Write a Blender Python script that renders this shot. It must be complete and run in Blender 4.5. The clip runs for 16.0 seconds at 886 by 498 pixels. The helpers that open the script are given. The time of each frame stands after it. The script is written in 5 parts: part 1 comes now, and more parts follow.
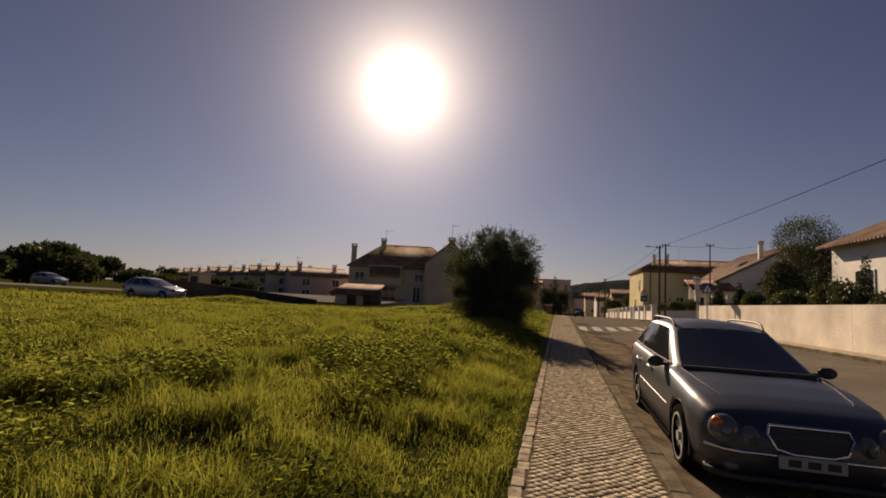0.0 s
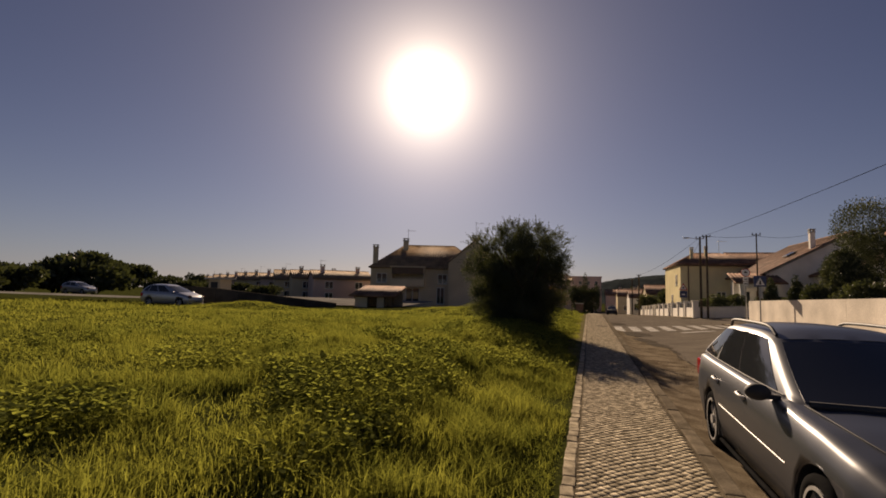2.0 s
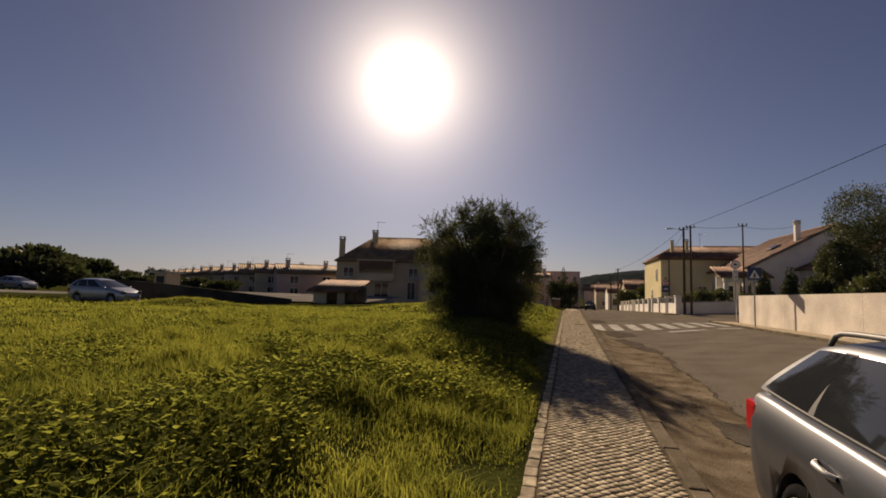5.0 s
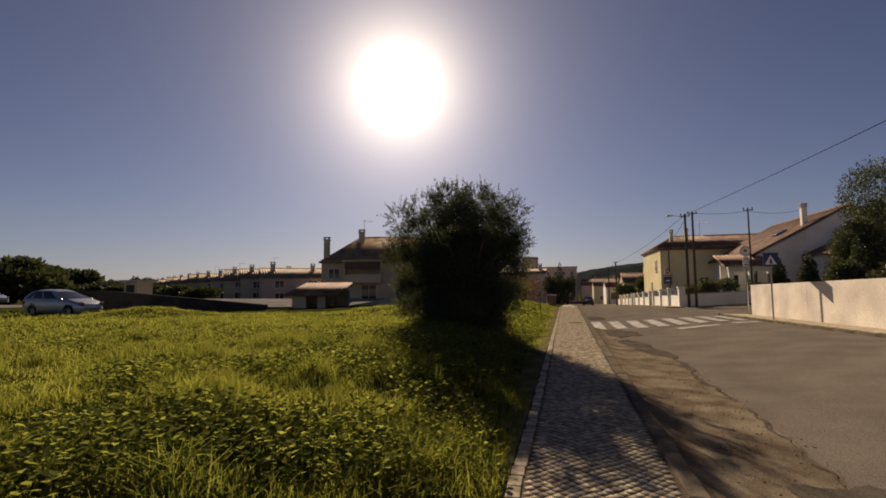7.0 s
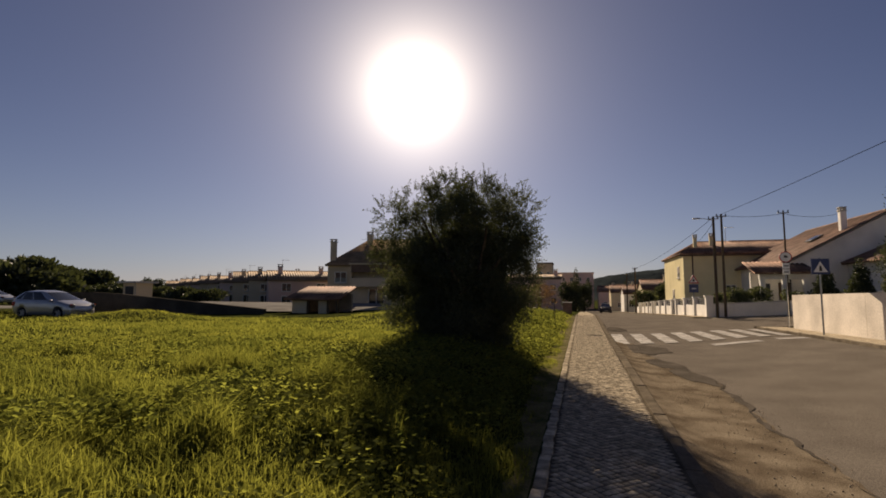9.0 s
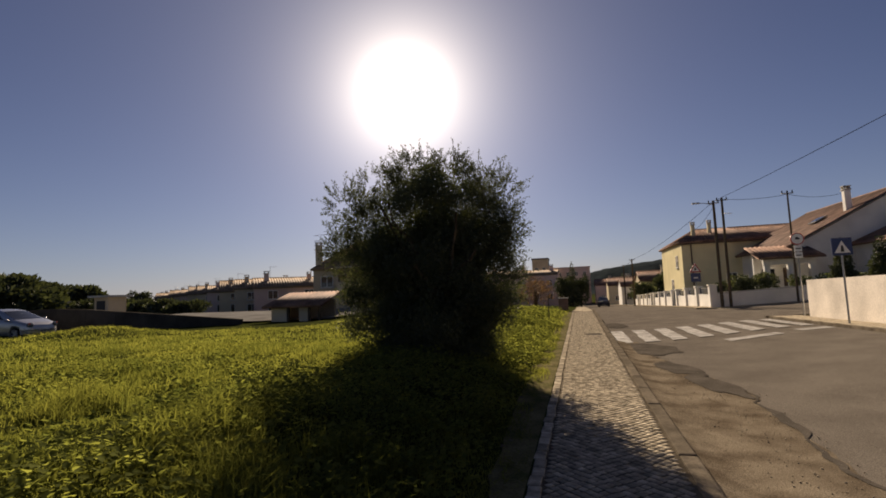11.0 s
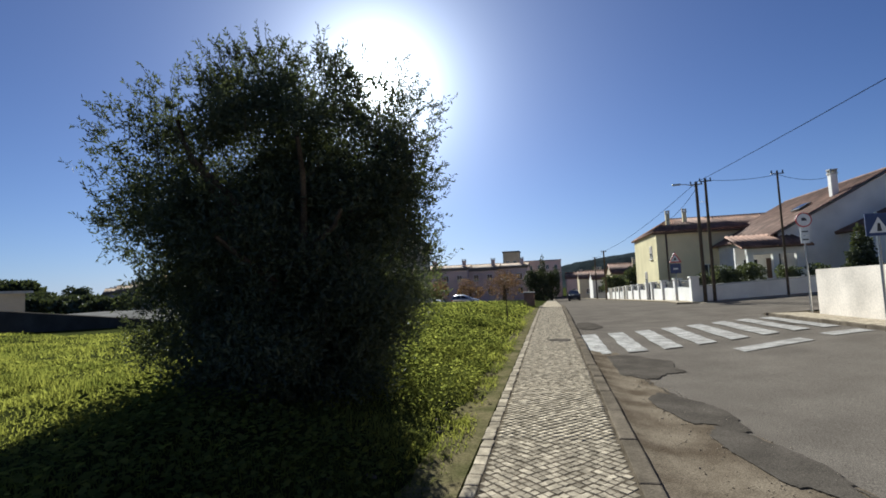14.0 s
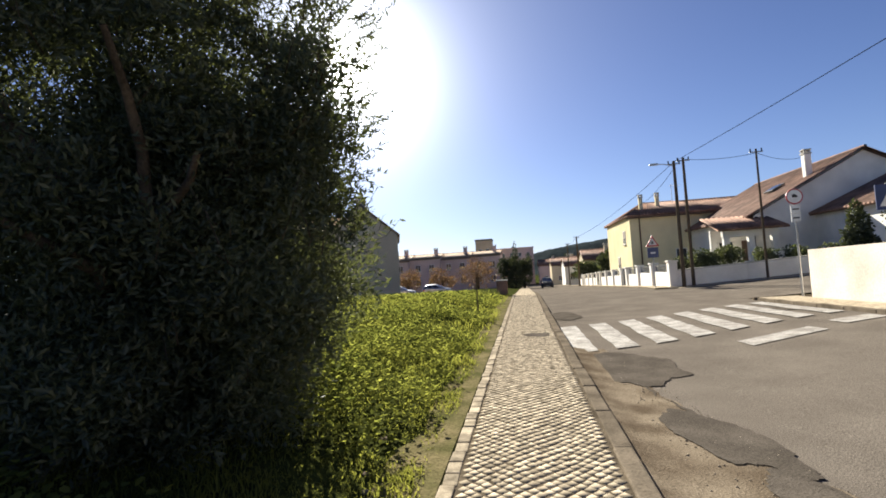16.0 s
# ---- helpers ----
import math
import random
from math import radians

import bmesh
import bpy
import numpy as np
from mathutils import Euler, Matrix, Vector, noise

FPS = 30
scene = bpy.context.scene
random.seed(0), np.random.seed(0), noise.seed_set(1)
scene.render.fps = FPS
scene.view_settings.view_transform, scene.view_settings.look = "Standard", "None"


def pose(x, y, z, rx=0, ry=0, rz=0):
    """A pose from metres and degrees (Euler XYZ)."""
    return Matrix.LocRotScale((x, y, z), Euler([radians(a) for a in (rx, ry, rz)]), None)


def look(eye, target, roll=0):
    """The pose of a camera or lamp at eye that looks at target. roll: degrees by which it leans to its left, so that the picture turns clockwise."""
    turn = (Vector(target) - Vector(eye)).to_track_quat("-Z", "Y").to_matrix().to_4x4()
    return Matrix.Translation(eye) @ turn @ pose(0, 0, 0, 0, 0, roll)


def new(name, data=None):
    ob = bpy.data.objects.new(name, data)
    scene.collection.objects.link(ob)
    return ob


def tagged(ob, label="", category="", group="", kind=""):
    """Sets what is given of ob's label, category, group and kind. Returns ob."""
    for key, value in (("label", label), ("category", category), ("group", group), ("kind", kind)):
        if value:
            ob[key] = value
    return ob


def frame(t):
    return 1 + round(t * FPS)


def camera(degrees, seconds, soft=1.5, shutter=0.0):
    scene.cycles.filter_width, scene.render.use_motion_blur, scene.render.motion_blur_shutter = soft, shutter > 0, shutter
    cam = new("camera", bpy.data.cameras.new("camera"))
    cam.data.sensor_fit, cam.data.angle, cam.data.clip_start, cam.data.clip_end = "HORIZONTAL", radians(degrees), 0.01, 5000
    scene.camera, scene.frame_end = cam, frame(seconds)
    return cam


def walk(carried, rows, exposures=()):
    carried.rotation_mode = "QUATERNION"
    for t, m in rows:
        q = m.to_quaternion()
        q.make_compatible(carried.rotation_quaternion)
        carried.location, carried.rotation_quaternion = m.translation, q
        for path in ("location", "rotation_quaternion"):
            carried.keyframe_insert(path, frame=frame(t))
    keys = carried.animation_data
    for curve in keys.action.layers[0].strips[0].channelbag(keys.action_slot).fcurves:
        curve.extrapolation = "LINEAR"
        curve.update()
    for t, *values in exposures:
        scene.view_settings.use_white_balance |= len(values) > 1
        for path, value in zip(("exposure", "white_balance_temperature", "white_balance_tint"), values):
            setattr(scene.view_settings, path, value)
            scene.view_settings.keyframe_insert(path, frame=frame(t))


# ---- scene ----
cam = camera(86.0, 16.0, soft=1.75)
PATH = [
    (0, (-0.032, 2.554, 1.556), (-0.511, 4.487, 1.736), 2.8),
    (0.5, (-0.022, 3.124, 1.547), (-0.496, 5.06, 1.715), 1.8),
    (1, (-0.08, 3.615, 1.542), (-0.648, 5.518, 1.775), 1.5),
    (1.5, (-0.056, 4.075, 1.552), (-0.531, 6.007, 1.75), 1.8),
    (2, (-0.147, 4.493, 1.581), (-0.735, 6.397, 1.758), 1.5),
    (2.5, (-0.2, 5.057, 1.604), (-0.732, 6.976, 1.788), 2.3),
    (3, (-0.033, 5.562, 1.559), (-0.549, 7.486, 1.743), 1.2),
    (3.5, (-0.044, 6.12, 1.556), (-0.562, 8.04, 1.765), 0.1),
    (4, (-0.107, 6.665, 1.573), (-0.617, 8.595, 1.705), 1.0),
    (4.2, (-0.092, 6.858, 1.559), (-0.601, 8.786, 1.721), 1.5),
    (6.3, (0.004, 9.336, 1.541), (-0.521, 11.262, 1.673), 0.2),
    (6.5, (-0.007, 9.591, 1.548), (-0.51, 11.525, 1.645), -1.1),
    (7, (0.096, 10.169, 1.52), (-0.4, 12.1, 1.679), -0.5),
    (7.5, (0.14, 10.763, 1.522), (-0.377, 12.687, 1.702), 1.0),
    (8, (0.113, 11.413, 1.544), (-0.244, 13.375, 1.693), 0.6),
    (8.5, (0.109, 11.784, 1.577), (-0.391, 13.715, 1.722), -0.2),
    (9, (0.052, 12.16, 1.582), (-0.505, 14.073, 1.76), 0.2),
    (9.2, (0.039, 12.383, 1.59), (-0.495, 14.306, 1.719), -0.2),
    (11.3, (0.16, 14.587, 1.577), (-0.395, 16.497, 1.784), -3.1),
    (11.5, (0.197, 14.987, 1.57), (-0.361, 16.889, 1.837), -3.6),
    (12, (0.314, 15.935, 1.536), (-0.082, 17.888, 1.709), -2.3),
    (12.5, (0.204, 16.796, 1.546), (-0.064, 18.774, 1.675), -1.1),
    (13, (0.209, 17.317, 1.522), (-0.089, 19.29, 1.656), -0.4),
    (13.5, (0.28, 17.698, 1.535), (-0.011, 19.667, 1.725), -1.0),
    (14, (0.358, 18.197, 1.518), (-0.076, 20.14, 1.667), -2.5),
    (14.5, (0.323, 18.643, 1.529), (-0.09, 20.588, 1.702), -3.0),
    (15, (0.368, 19.072, 1.536), (-0.057, 21.013, 1.73), -4.1),
    (15.5, (0.363, 19.496, 1.537), (-0.082, 21.434, 1.726), -3.8),
    (16, (0.297, 19.959, 1.484), (-0.03, 21.93, 1.583), -3.6),
]
walk(cam, [(t, look(eye, target, roll)) for t, eye, target, roll in PATH],
     exposures=[(0, 0.4, 9200, 21), (9.2, 0.66, 8300, 16), (11.5, 0.72, 7600, 14), (12.5, 0.72, 6300, 7), (13.5, 0.95, 5500, 2), (14, 1.2, 5700, 3), (14.5, 1.5, 6200, 4), (15, 1.4, 6000, 4), (16, 1.75, 6500, 7)])

# ---- sky and sun ----
SUN_AZ, SUN_EL = -19.7, 23.4
SUN_DIR = Vector((math.sin(radians(SUN_AZ)) * math.cos(radians(SUN_EL)), math.cos(radians(SUN_AZ)) * math.cos(radians(SUN_EL)), math.sin(radians(SUN_EL))))
world = bpy.data.worlds.new("world")
scene.world = world
world.use_nodes = True
wn, wl = world.node_tree.nodes, world.node_tree.links
sky = wn.new("ShaderNodeTexSky")
sky.sky_type, sky.sun_disc = "NISHITA", False
sky.sun_elevation, sky.sun_rotation = radians(SUN_EL), radians(SUN_AZ)
sky.altitude, sky.air_density, sky.dust_density, sky.ozone_density = 50, 1.15, 0.35, 4.0
wn["Background"].inputs["Strength"].default_value = 0.026
# the sun's ring in thin haze, widened to stand for lens glare, painted into the sky
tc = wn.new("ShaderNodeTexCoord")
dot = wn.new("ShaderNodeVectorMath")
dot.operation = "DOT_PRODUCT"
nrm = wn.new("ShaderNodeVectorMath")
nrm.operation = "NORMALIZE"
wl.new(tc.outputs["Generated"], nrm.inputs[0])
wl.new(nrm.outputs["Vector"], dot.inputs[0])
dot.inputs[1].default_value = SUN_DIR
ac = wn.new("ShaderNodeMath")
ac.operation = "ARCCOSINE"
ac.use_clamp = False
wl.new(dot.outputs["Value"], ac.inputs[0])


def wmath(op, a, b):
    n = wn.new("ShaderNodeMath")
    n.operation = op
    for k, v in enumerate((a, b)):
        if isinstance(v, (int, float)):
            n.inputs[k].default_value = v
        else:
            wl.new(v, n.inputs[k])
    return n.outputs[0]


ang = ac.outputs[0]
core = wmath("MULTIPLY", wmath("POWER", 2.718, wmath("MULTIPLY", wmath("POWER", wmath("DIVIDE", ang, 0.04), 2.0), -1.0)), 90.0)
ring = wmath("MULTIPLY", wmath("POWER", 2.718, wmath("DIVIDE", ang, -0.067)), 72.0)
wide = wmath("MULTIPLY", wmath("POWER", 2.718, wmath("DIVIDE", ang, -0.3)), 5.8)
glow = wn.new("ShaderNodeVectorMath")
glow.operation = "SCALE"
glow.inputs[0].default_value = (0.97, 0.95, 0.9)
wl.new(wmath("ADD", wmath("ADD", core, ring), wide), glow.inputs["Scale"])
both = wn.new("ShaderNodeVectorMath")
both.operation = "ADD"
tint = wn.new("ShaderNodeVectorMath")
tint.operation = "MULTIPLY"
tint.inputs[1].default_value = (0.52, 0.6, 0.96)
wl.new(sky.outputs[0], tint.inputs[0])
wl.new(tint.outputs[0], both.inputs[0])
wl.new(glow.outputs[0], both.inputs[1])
# pale haze low over the horizon
sep = wn.new("ShaderNodeSeparateXYZ")
wl.new(nrm.outputs["Vector"], sep.inputs[0])
haze = wn.new("ShaderNodeVectorMath")
haze.operation = "SCALE"
haze.inputs[0].default_value = (0.7, 0.92, 1.28)
wl.new(wmath("MULTIPLY", wmath("POWER", 2.718, wmath("DIVIDE", wmath("ABSOLUTE", sep.outputs["Z"], 0.0), -0.16)), 4.4), haze.inputs["Scale"])
hazy = wn.new("ShaderNodeVectorMath")
hazy.operation = "ADD"
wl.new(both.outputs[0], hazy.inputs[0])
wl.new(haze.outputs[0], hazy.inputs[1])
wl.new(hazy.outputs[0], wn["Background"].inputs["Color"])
sun = new("sun", bpy.data.lights.new("sun", "SUN"))
sun.data.energy, sun.data.angle, sun.data.color = 5.0, radians(0.53), (1.0, 0.93, 0.82)
lamp_el = radians(SUN_EL + 1.4)
lamp_dir = Vector((math.sin(radians(SUN_AZ)) * math.cos(lamp_el), math.cos(radians(SUN_AZ)) * math.cos(lamp_el), math.sin(lamp_el)))
sun.matrix_world = look(lamp_dir * 100, (0, 0, 0))


# ---- materials ----
def material(name, color, rough=0.8, metal=0.0, vary=0.25, scale=6.0, fine=60.0, bump=0.2, color2=None, coords="Object", island=0.0, objrand=0.0, coat=0.0, low=0.55):
    """Two scales of noise over a base colour, with fine relief."""
    m = bpy.data.materials.new(name)
    m.use_nodes = True
    n, l = m.node_tree.nodes, m.node_tree.links
    b = n["Principled BSDF"]
    b.inputs["Roughness"].default_value, b.inputs["Metallic"].default_value = rough, metal
    b.inputs["Coat Weight"].default_value = coat
    if rough >= 0.8:
        b.inputs["Specular IOR Level"].default_value = 0.0 if rough >= 0.9 else 0.1
    t = n.new("ShaderNodeTexCoord")
    big, small = n.new("ShaderNodeTexNoise"), n.new("ShaderNodeTexNoise")
    big.inputs["Scale"].default_value, big.inputs["Detail"].default_value = scale, 5
    small.inputs["Scale"].default_value, small.inputs["Detail"].default_value = fine, 3
    geo = n.new("ShaderNodeNewGeometry")
    src = geo.outputs["Position"] if coords == "World" else t.outputs["Object"]
    l.new(src, big.inputs["Vector"])
    l.new(src, small.inputs["Vector"])
    ramp = n.new("ShaderNodeValToRGB")
    c2 = color2 or tuple(c * (1 - vary) for c in color)
    c1 = color if color2 else tuple(min(1, c * (1 + vary * 0.5)) for c in color)
    ramp.color_ramp.elements[0].position, ramp.color_ramp.elements[1].position = 0.35, 0.65
    ramp.color_ramp.elements[0].color, ramp.color_ramp.elements[1].color = (*c2, 1), (*c1, 1)
    l.new(big.outputs["Fac"], ramp.inputs[0])
    mul = n.new("ShaderNodeMixRGB")
    mul.blend_type = "MULTIPLY"
    mul.inputs[0].default_value = min(1.0, vary * 1.6)
    r2 = n.new("ShaderNodeValToRGB")
    r2.color_ramp.elements[0].position, r2.color_ramp.elements[1].position = 0.3, 0.7
    r2.color_ramp.elements[0].color, r2.color_ramp.elements[1].color = (low, low, low, 1), (1.15, 1.15, 1.15, 1)
    l.new(small.outputs["Fac"], r2.inputs[0])
    l.new(ramp.outputs[0], mul.inputs[1])
    l.new(r2.outputs[0], mul.inputs[2])
    out = mul.outputs[0]
    rnd = None
    if island:
        rnd = geo.outputs["Random Per Island"]
    if objrand:
        rnd = n.new("ShaderNodeObjectInfo").outputs["Random"]
    if rnd is not None:
        k = n.new("ShaderNodeMapRange")
        k.inputs["To Min"].default_value, k.inputs["To Max"].default_value = 1 - (island or objrand), 1 + (island or objrand)
        l.new(rnd, k.inputs[0])
        hs = n.new("ShaderNodeVectorMath")
        hs.operation = "SCALE"
        l.new(out, hs.inputs[0])
        l.new(k.outputs[0], hs.inputs["Scale"])
        out = hs.outputs[0]
    l.new(out, b.inputs["Base Color"])
    if bump:
        bp = n.new("ShaderNodeBump")
        bp.inputs["Strength"].default_value, bp.inputs["Distance"].default_value = bump, 0.01
        l.new(small.outputs["Fac"], bp.inputs["Height"])
        l.new(bp.outputs[0], b.inputs["Normal"])
    return m


def leaf_material(name, c1, c2, through_colour, amount=0.5, gloss=0.12, stops=None):
    """Leaves and blades: diffuse, light that shines through, and a little gloss; each leaf its own shade."""
    m = bpy.data.materials.new(name)
    m.use_nodes = True
    n, l = m.node_tree.nodes, m.node_tree.links
    n.remove(n["Principled BSDF"])
    geo = n.new("ShaderNodeNewGeometry")
    ramp = n.new("ShaderNodeValToRGB")
    ramp.color_ramp.elements[0].color, ramp.color_ramp.elements[1].color = (*c1, 1), (*c2, 1)
    big = n.new("ShaderNodeTexNoise")
    big.inputs["Scale"].default_value, big.inputs["Detail"].default_value = 0.9, 4
    l.new(geo.outputs["Position"], big.inputs["Vector"])
    mixf = n.new("ShaderNodeMath")
    mixf.operation = "MULTIPLY_ADD"
    mixf.inputs[1].default_value = 0.55
    l.new(geo.outputs["Random Per Island"], mixf.inputs[0])
    sc = n.new("ShaderNodeMath")
    sc.operation = "MULTIPLY_ADD"
    sc.inputs[1].default_value, sc.inputs[2].default_value = 1.6, -0.55
    l.new(big.outputs["Fac"], sc.inputs[0])
    l.new(sc.outputs[0], mixf.inputs[2])
    l.new(mixf.outputs[0], ramp.inputs[0])
    dif, tra, glo = n.new("ShaderNodeBsdfDiffuse"), n.new("ShaderNodeBsdfTranslucent"), n.new("ShaderNodeBsdfGlossy")
    glo.inputs["Roughness"].default_value = 0.5
    glo.inputs["Color"].default_value = (0.8, 0.8, 0.8, 1)
    l.new(ramp.outputs[0], dif.inputs["Color"])
    tm = n.new("ShaderNodeMixRGB")
    tm.blend_type = "MULTIPLY"
    tm.inputs[0].default_value = 1
    tm.inputs[2].default_value = (*through_colour, 1)
    l.new(ramp.outputs[0], tm.inputs[1])
    l.new(tm.outputs[0], tra.inputs["Color"])
    m1, m2 = n.new("ShaderNodeMixShader"), n.new("ShaderNodeMixShader")
    m1.inputs[0].default_value, m2.inputs[0].default_value = amount, gloss
    l.new(dif.outputs[0], m1.inputs[1])
    l.new(tra.outputs[0], m1.inputs[2])
    l.new(m1.outputs[0], m2.inputs[1])
    l.new(glo.outputs[0], m2.inputs[2])
    l.new(m2.outputs[0], n["Material Output"].inputs["Surface"])
    return m


def glass_material(name, tint=(0.02, 0.022, 0.025), rough=0.03):
    m = bpy.data.materials.new(name)
    m.use_nodes = True
    b = m.node_tree.nodes["Principled BSDF"]
    b.inputs["Base Color"].default_value = (*tint, 1)
    b.inputs["Roughness"].default_value = rough
    b.inputs["Specular IOR Level"].default_value = 0.6
    return m


M = {}
M["asphalt"] = material("asphalt", (0.2, 0.172, 0.142), 0.92, vary=0.55, scale=0.9, fine=85, bump=0.7, color2=(0.155, 0.133, 0.11), low=0.4, coords="World")
# dark mended asphalt; also painted on the pavement as a hole's shade
M["asphalt_and_shade"] = material("dark asphalt and hole shade", (0.125, 0.107, 0.088), 0.92, vary=0.5, scale=2.5, fine=80, bump=0.6, color2=(0.085, 0.073, 0.06), low=0.5, coords="World")
M["dirt"] = material("gravelly dirt", (0.265, 0.215, 0.155), 0.95, vary=0.5, scale=2.4, fine=70, bump=0.7, color2=(0.125, 0.095, 0.066), low=0.35, coords="World")
M["earth"] = material("bare olive-brown earth", (0.2, 0.165, 0.088), 0.95, vary=0.5, scale=2.6, fine=45, bump=0.9, color2=(0.09, 0.088, 0.036), coords="World")
M["soil"] = material("soil under grass", (0.06, 0.068, 0.018), 0.95, vary=0.5, scale=1.4, fine=18, bump=0.9, color2=(0.032, 0.036, 0.014), low=0.4, coords="World")
M["cobble"] = material("limestone cobble", (0.42, 0.355, 0.262), 0.92, vary=0.4, scale=9, fine=90, bump=0.2, island=0.28, coords="World")
M["cobble_piece"] = material("limestone cobble piece", (0.42, 0.355, 0.262), 0.92, vary=0.4, scale=9, fine=90, bump=0.2, objrand=0.28, coords="World")
# sand between the stones, its colour darkened to draw the joints' shade
M["joint"] = material("sandy joint with shade in its colour", (0.13, 0.105, 0.075), 0.95, vary=0.4, scale=4, fine=80, bump=0.6, coords="World")
M["kerb"] = material("worn kerb stone", (0.17, 0.14, 0.105), 0.9, vary=0.35, scale=3, fine=50, bump=0.6, coords="World", objrand=0.12)
M["paint_road"] = material("worn road paint", (0.46, 0.43, 0.385), 0.88, vary=0.6, scale=3.4, fine=45, bump=0.3, color2=(0.25, 0.225, 0.195), low=0.35, coords="World")
M["white_wall"] = material("whitewashed render", (0.8, 0.77, 0.71), 0.9, vary=0.12, scale=0.8, fine=25, bump=0.25, coords="World")
M["garden_wall"] = material("warm whitewashed garden wall", (0.74, 0.665, 0.57), 0.9, vary=0.22, scale=0.7, fine=18, bump=0.3, coords="World")
M["wall_cap"] = material("grey wall cap", (0.5, 0.48, 0.44), 0.9, vary=0.2, scale=2, fine=30, bump=0.3, coords="World")
M["cream"] = material("cream render", (0.58, 0.5, 0.36), 0.9, vary=0.12, scale=0.5, fine=20, bump=0.2, coords="World")
M["yellow"] = material("yellow render", (0.68, 0.6, 0.38), 0.9, vary=0.12, scale=0.5, fine=20, bump=0.2, coords="World")
M["pink"] = material("pinkish render", (0.62, 0.47, 0.42), 0.9, vary=0.15, scale=0.3, fine=12, bump=0.2, coords="World")
M["beige"] = material("beige render", (0.6, 0.49, 0.34), 0.9, vary=0.15, scale=0.4, fine=14, bump=0.2, coords="World")
M["grey_wall"] = material("grey concrete", (0.2, 0.185, 0.165), 0.9, vary=0.3, scale=0.8, fine=20, bump=0.3, coords="World")
M["dark_wall"] = material("dark stained retaining wall", (0.07, 0.063, 0.055), 0.9, vary=0.3, scale=0.8, fine=20, bump=0.3, coords="World")
M["tile"] = material("clay roof tile", (0.25, 0.15, 0.108), 0.85, vary=0.4, scale=1.2, fine=30, bump=0.4, island=0.15, coords="World")
M["tile_old"] = material("weathered clay roof tile", (0.27, 0.19, 0.125), 0.85, vary=0.3, scale=1.0, fine=30, bump=0.4, island=0.15, coords="World")
M["wood_pole"] = material("weathered wooden pole", (0.11, 0.085, 0.06), 0.9, vary=0.3, scale=4, fine=70, bump=0.5)
M["metal"] = material("galvanised steel", (0.4, 0.4, 0.39), 0.45, metal=0.8, vary=0.15, scale=8, fine=60, bump=0.05)
M["wire"] = material("black cable", (0.012, 0.012, 0.012), 0.95, vary=0.2, scale=8, fine=60, bump=0)
M["black"] = material("black rubber", (0.018, 0.018, 0.018), 0.9, vary=0.2, scale=8, fine=60, bump=0.1)
M["trim"] = material("dark plastic trim", (0.03, 0.03, 0.032), 0.7, vary=0.2, scale=8, fine=60, bump=0.05)
M["carpaint"] = material("blue-grey metallic paint", (0.034, 0.039, 0.052), 0.38, metal=0.25, vary=0.08, scale=3, fine=300, bump=0.01, coat=0.25)
M["silver"] = material("silver metallic paint", (0.42, 0.42, 0.43), 0.3, metal=0.55, vary=0.06, scale=3, fine=300, bump=0.01, coat=0.7)
M["chrome"] = material("chrome", (0.75, 0.75, 0.75), 0.12, metal=1.0, vary=0.03, scale=3, fine=60, bump=0)
M["satin"] = material("satin grey metal", (0.06, 0.06, 0.06), 0.6, metal=0.3, vary=0.1, scale=5, fine=60, bump=0.02)
M["alloy"] = material("alloy wheel", (0.42, 0.41, 0.4), 0.5, metal=0.35, vary=0.08, scale=5, fine=60, bump=0.02)
M["glass"] = glass_material("tinted car glass")
M["lens"] = glass_material("headlamp lens", (0.1, 0.1, 0.105), 0.12)
M["amber"] = glass_material("amber indicator", (0.5, 0.1, 0.03), 0.15)
M["red"] = glass_material("red tail lamp", (0.45, 0.02, 0.02), 0.15)
M["window"] = glass_material("window glass", (0.03, 0.035, 0.04), 0.05)
# white plate set to grey: the shade on the car's nose is in the colour
M["plate"] = material("white plate", (0.3, 0.3, 0.29), 0.6, vary=0.08, scale=8, fine=60, bump=0)
M["sign_blue"] = material("blue sign face", (0.014, 0.03, 0.11), 0.4, vary=0.1, scale=6, fine=40, bump=0)
M["sign_white"] = material("white sign face", (0.7, 0.7, 0.68), 0.45, vary=0.1, scale=6, fine=40, bump=0)
M["sign_red"] = material("red sign border", (0.45, 0.03, 0.03), 0.45, vary=0.1, scale=6, fine=40, bump=0)
M["shutter"] = material("brown shutter", (0.13, 0.08, 0.05), 0.7, vary=0.2, scale=6, fine=40, bump=0.2)
M["bark"] = material("grey-brown bark", (0.09, 0.07, 0.05), 0.95, vary=0.4, scale=8, fine=50, bump=0.9)
M["hill"] = material("wooded hill", (0.034, 0.042, 0.044), 0.95, vary=0.4, scale=0.03, fine=0.3, bump=0.5, coords="World")
M["grass"] = leaf_material("grass blades", (0.05, 0.066, 0.022), (0.205, 0.216, 0.066), (1.33, 1.25, 0.72), 0.65, 0.0)
M["weed"] = leaf_material("broad weed leaves", (0.055, 0.075, 0.026), (0.23, 0.25, 0.078), (1.33, 1.25, 0.72), 0.68, 0.0)
M["olive"] = leaf_material("grey-green narrow leaves", (0.035, 0.045, 0.022), (0.1, 0.115, 0.065), (1.15, 1.1, 0.6), 0.4, 0.03)
M["dark_leaf"] = leaf_material("dark evergreen leaves", (0.03, 0.038, 0.02), (0.08, 0.09, 0.05), (1.1, 1.1, 0.6), 0.25, 0.03)
M["autumn"] = leaf_material("rusty autumn leaves", (0.1, 0.065, 0.035), (0.18, 0.12, 0.07), (1.2, 1.0, 0.6), 0.35, 0.05)


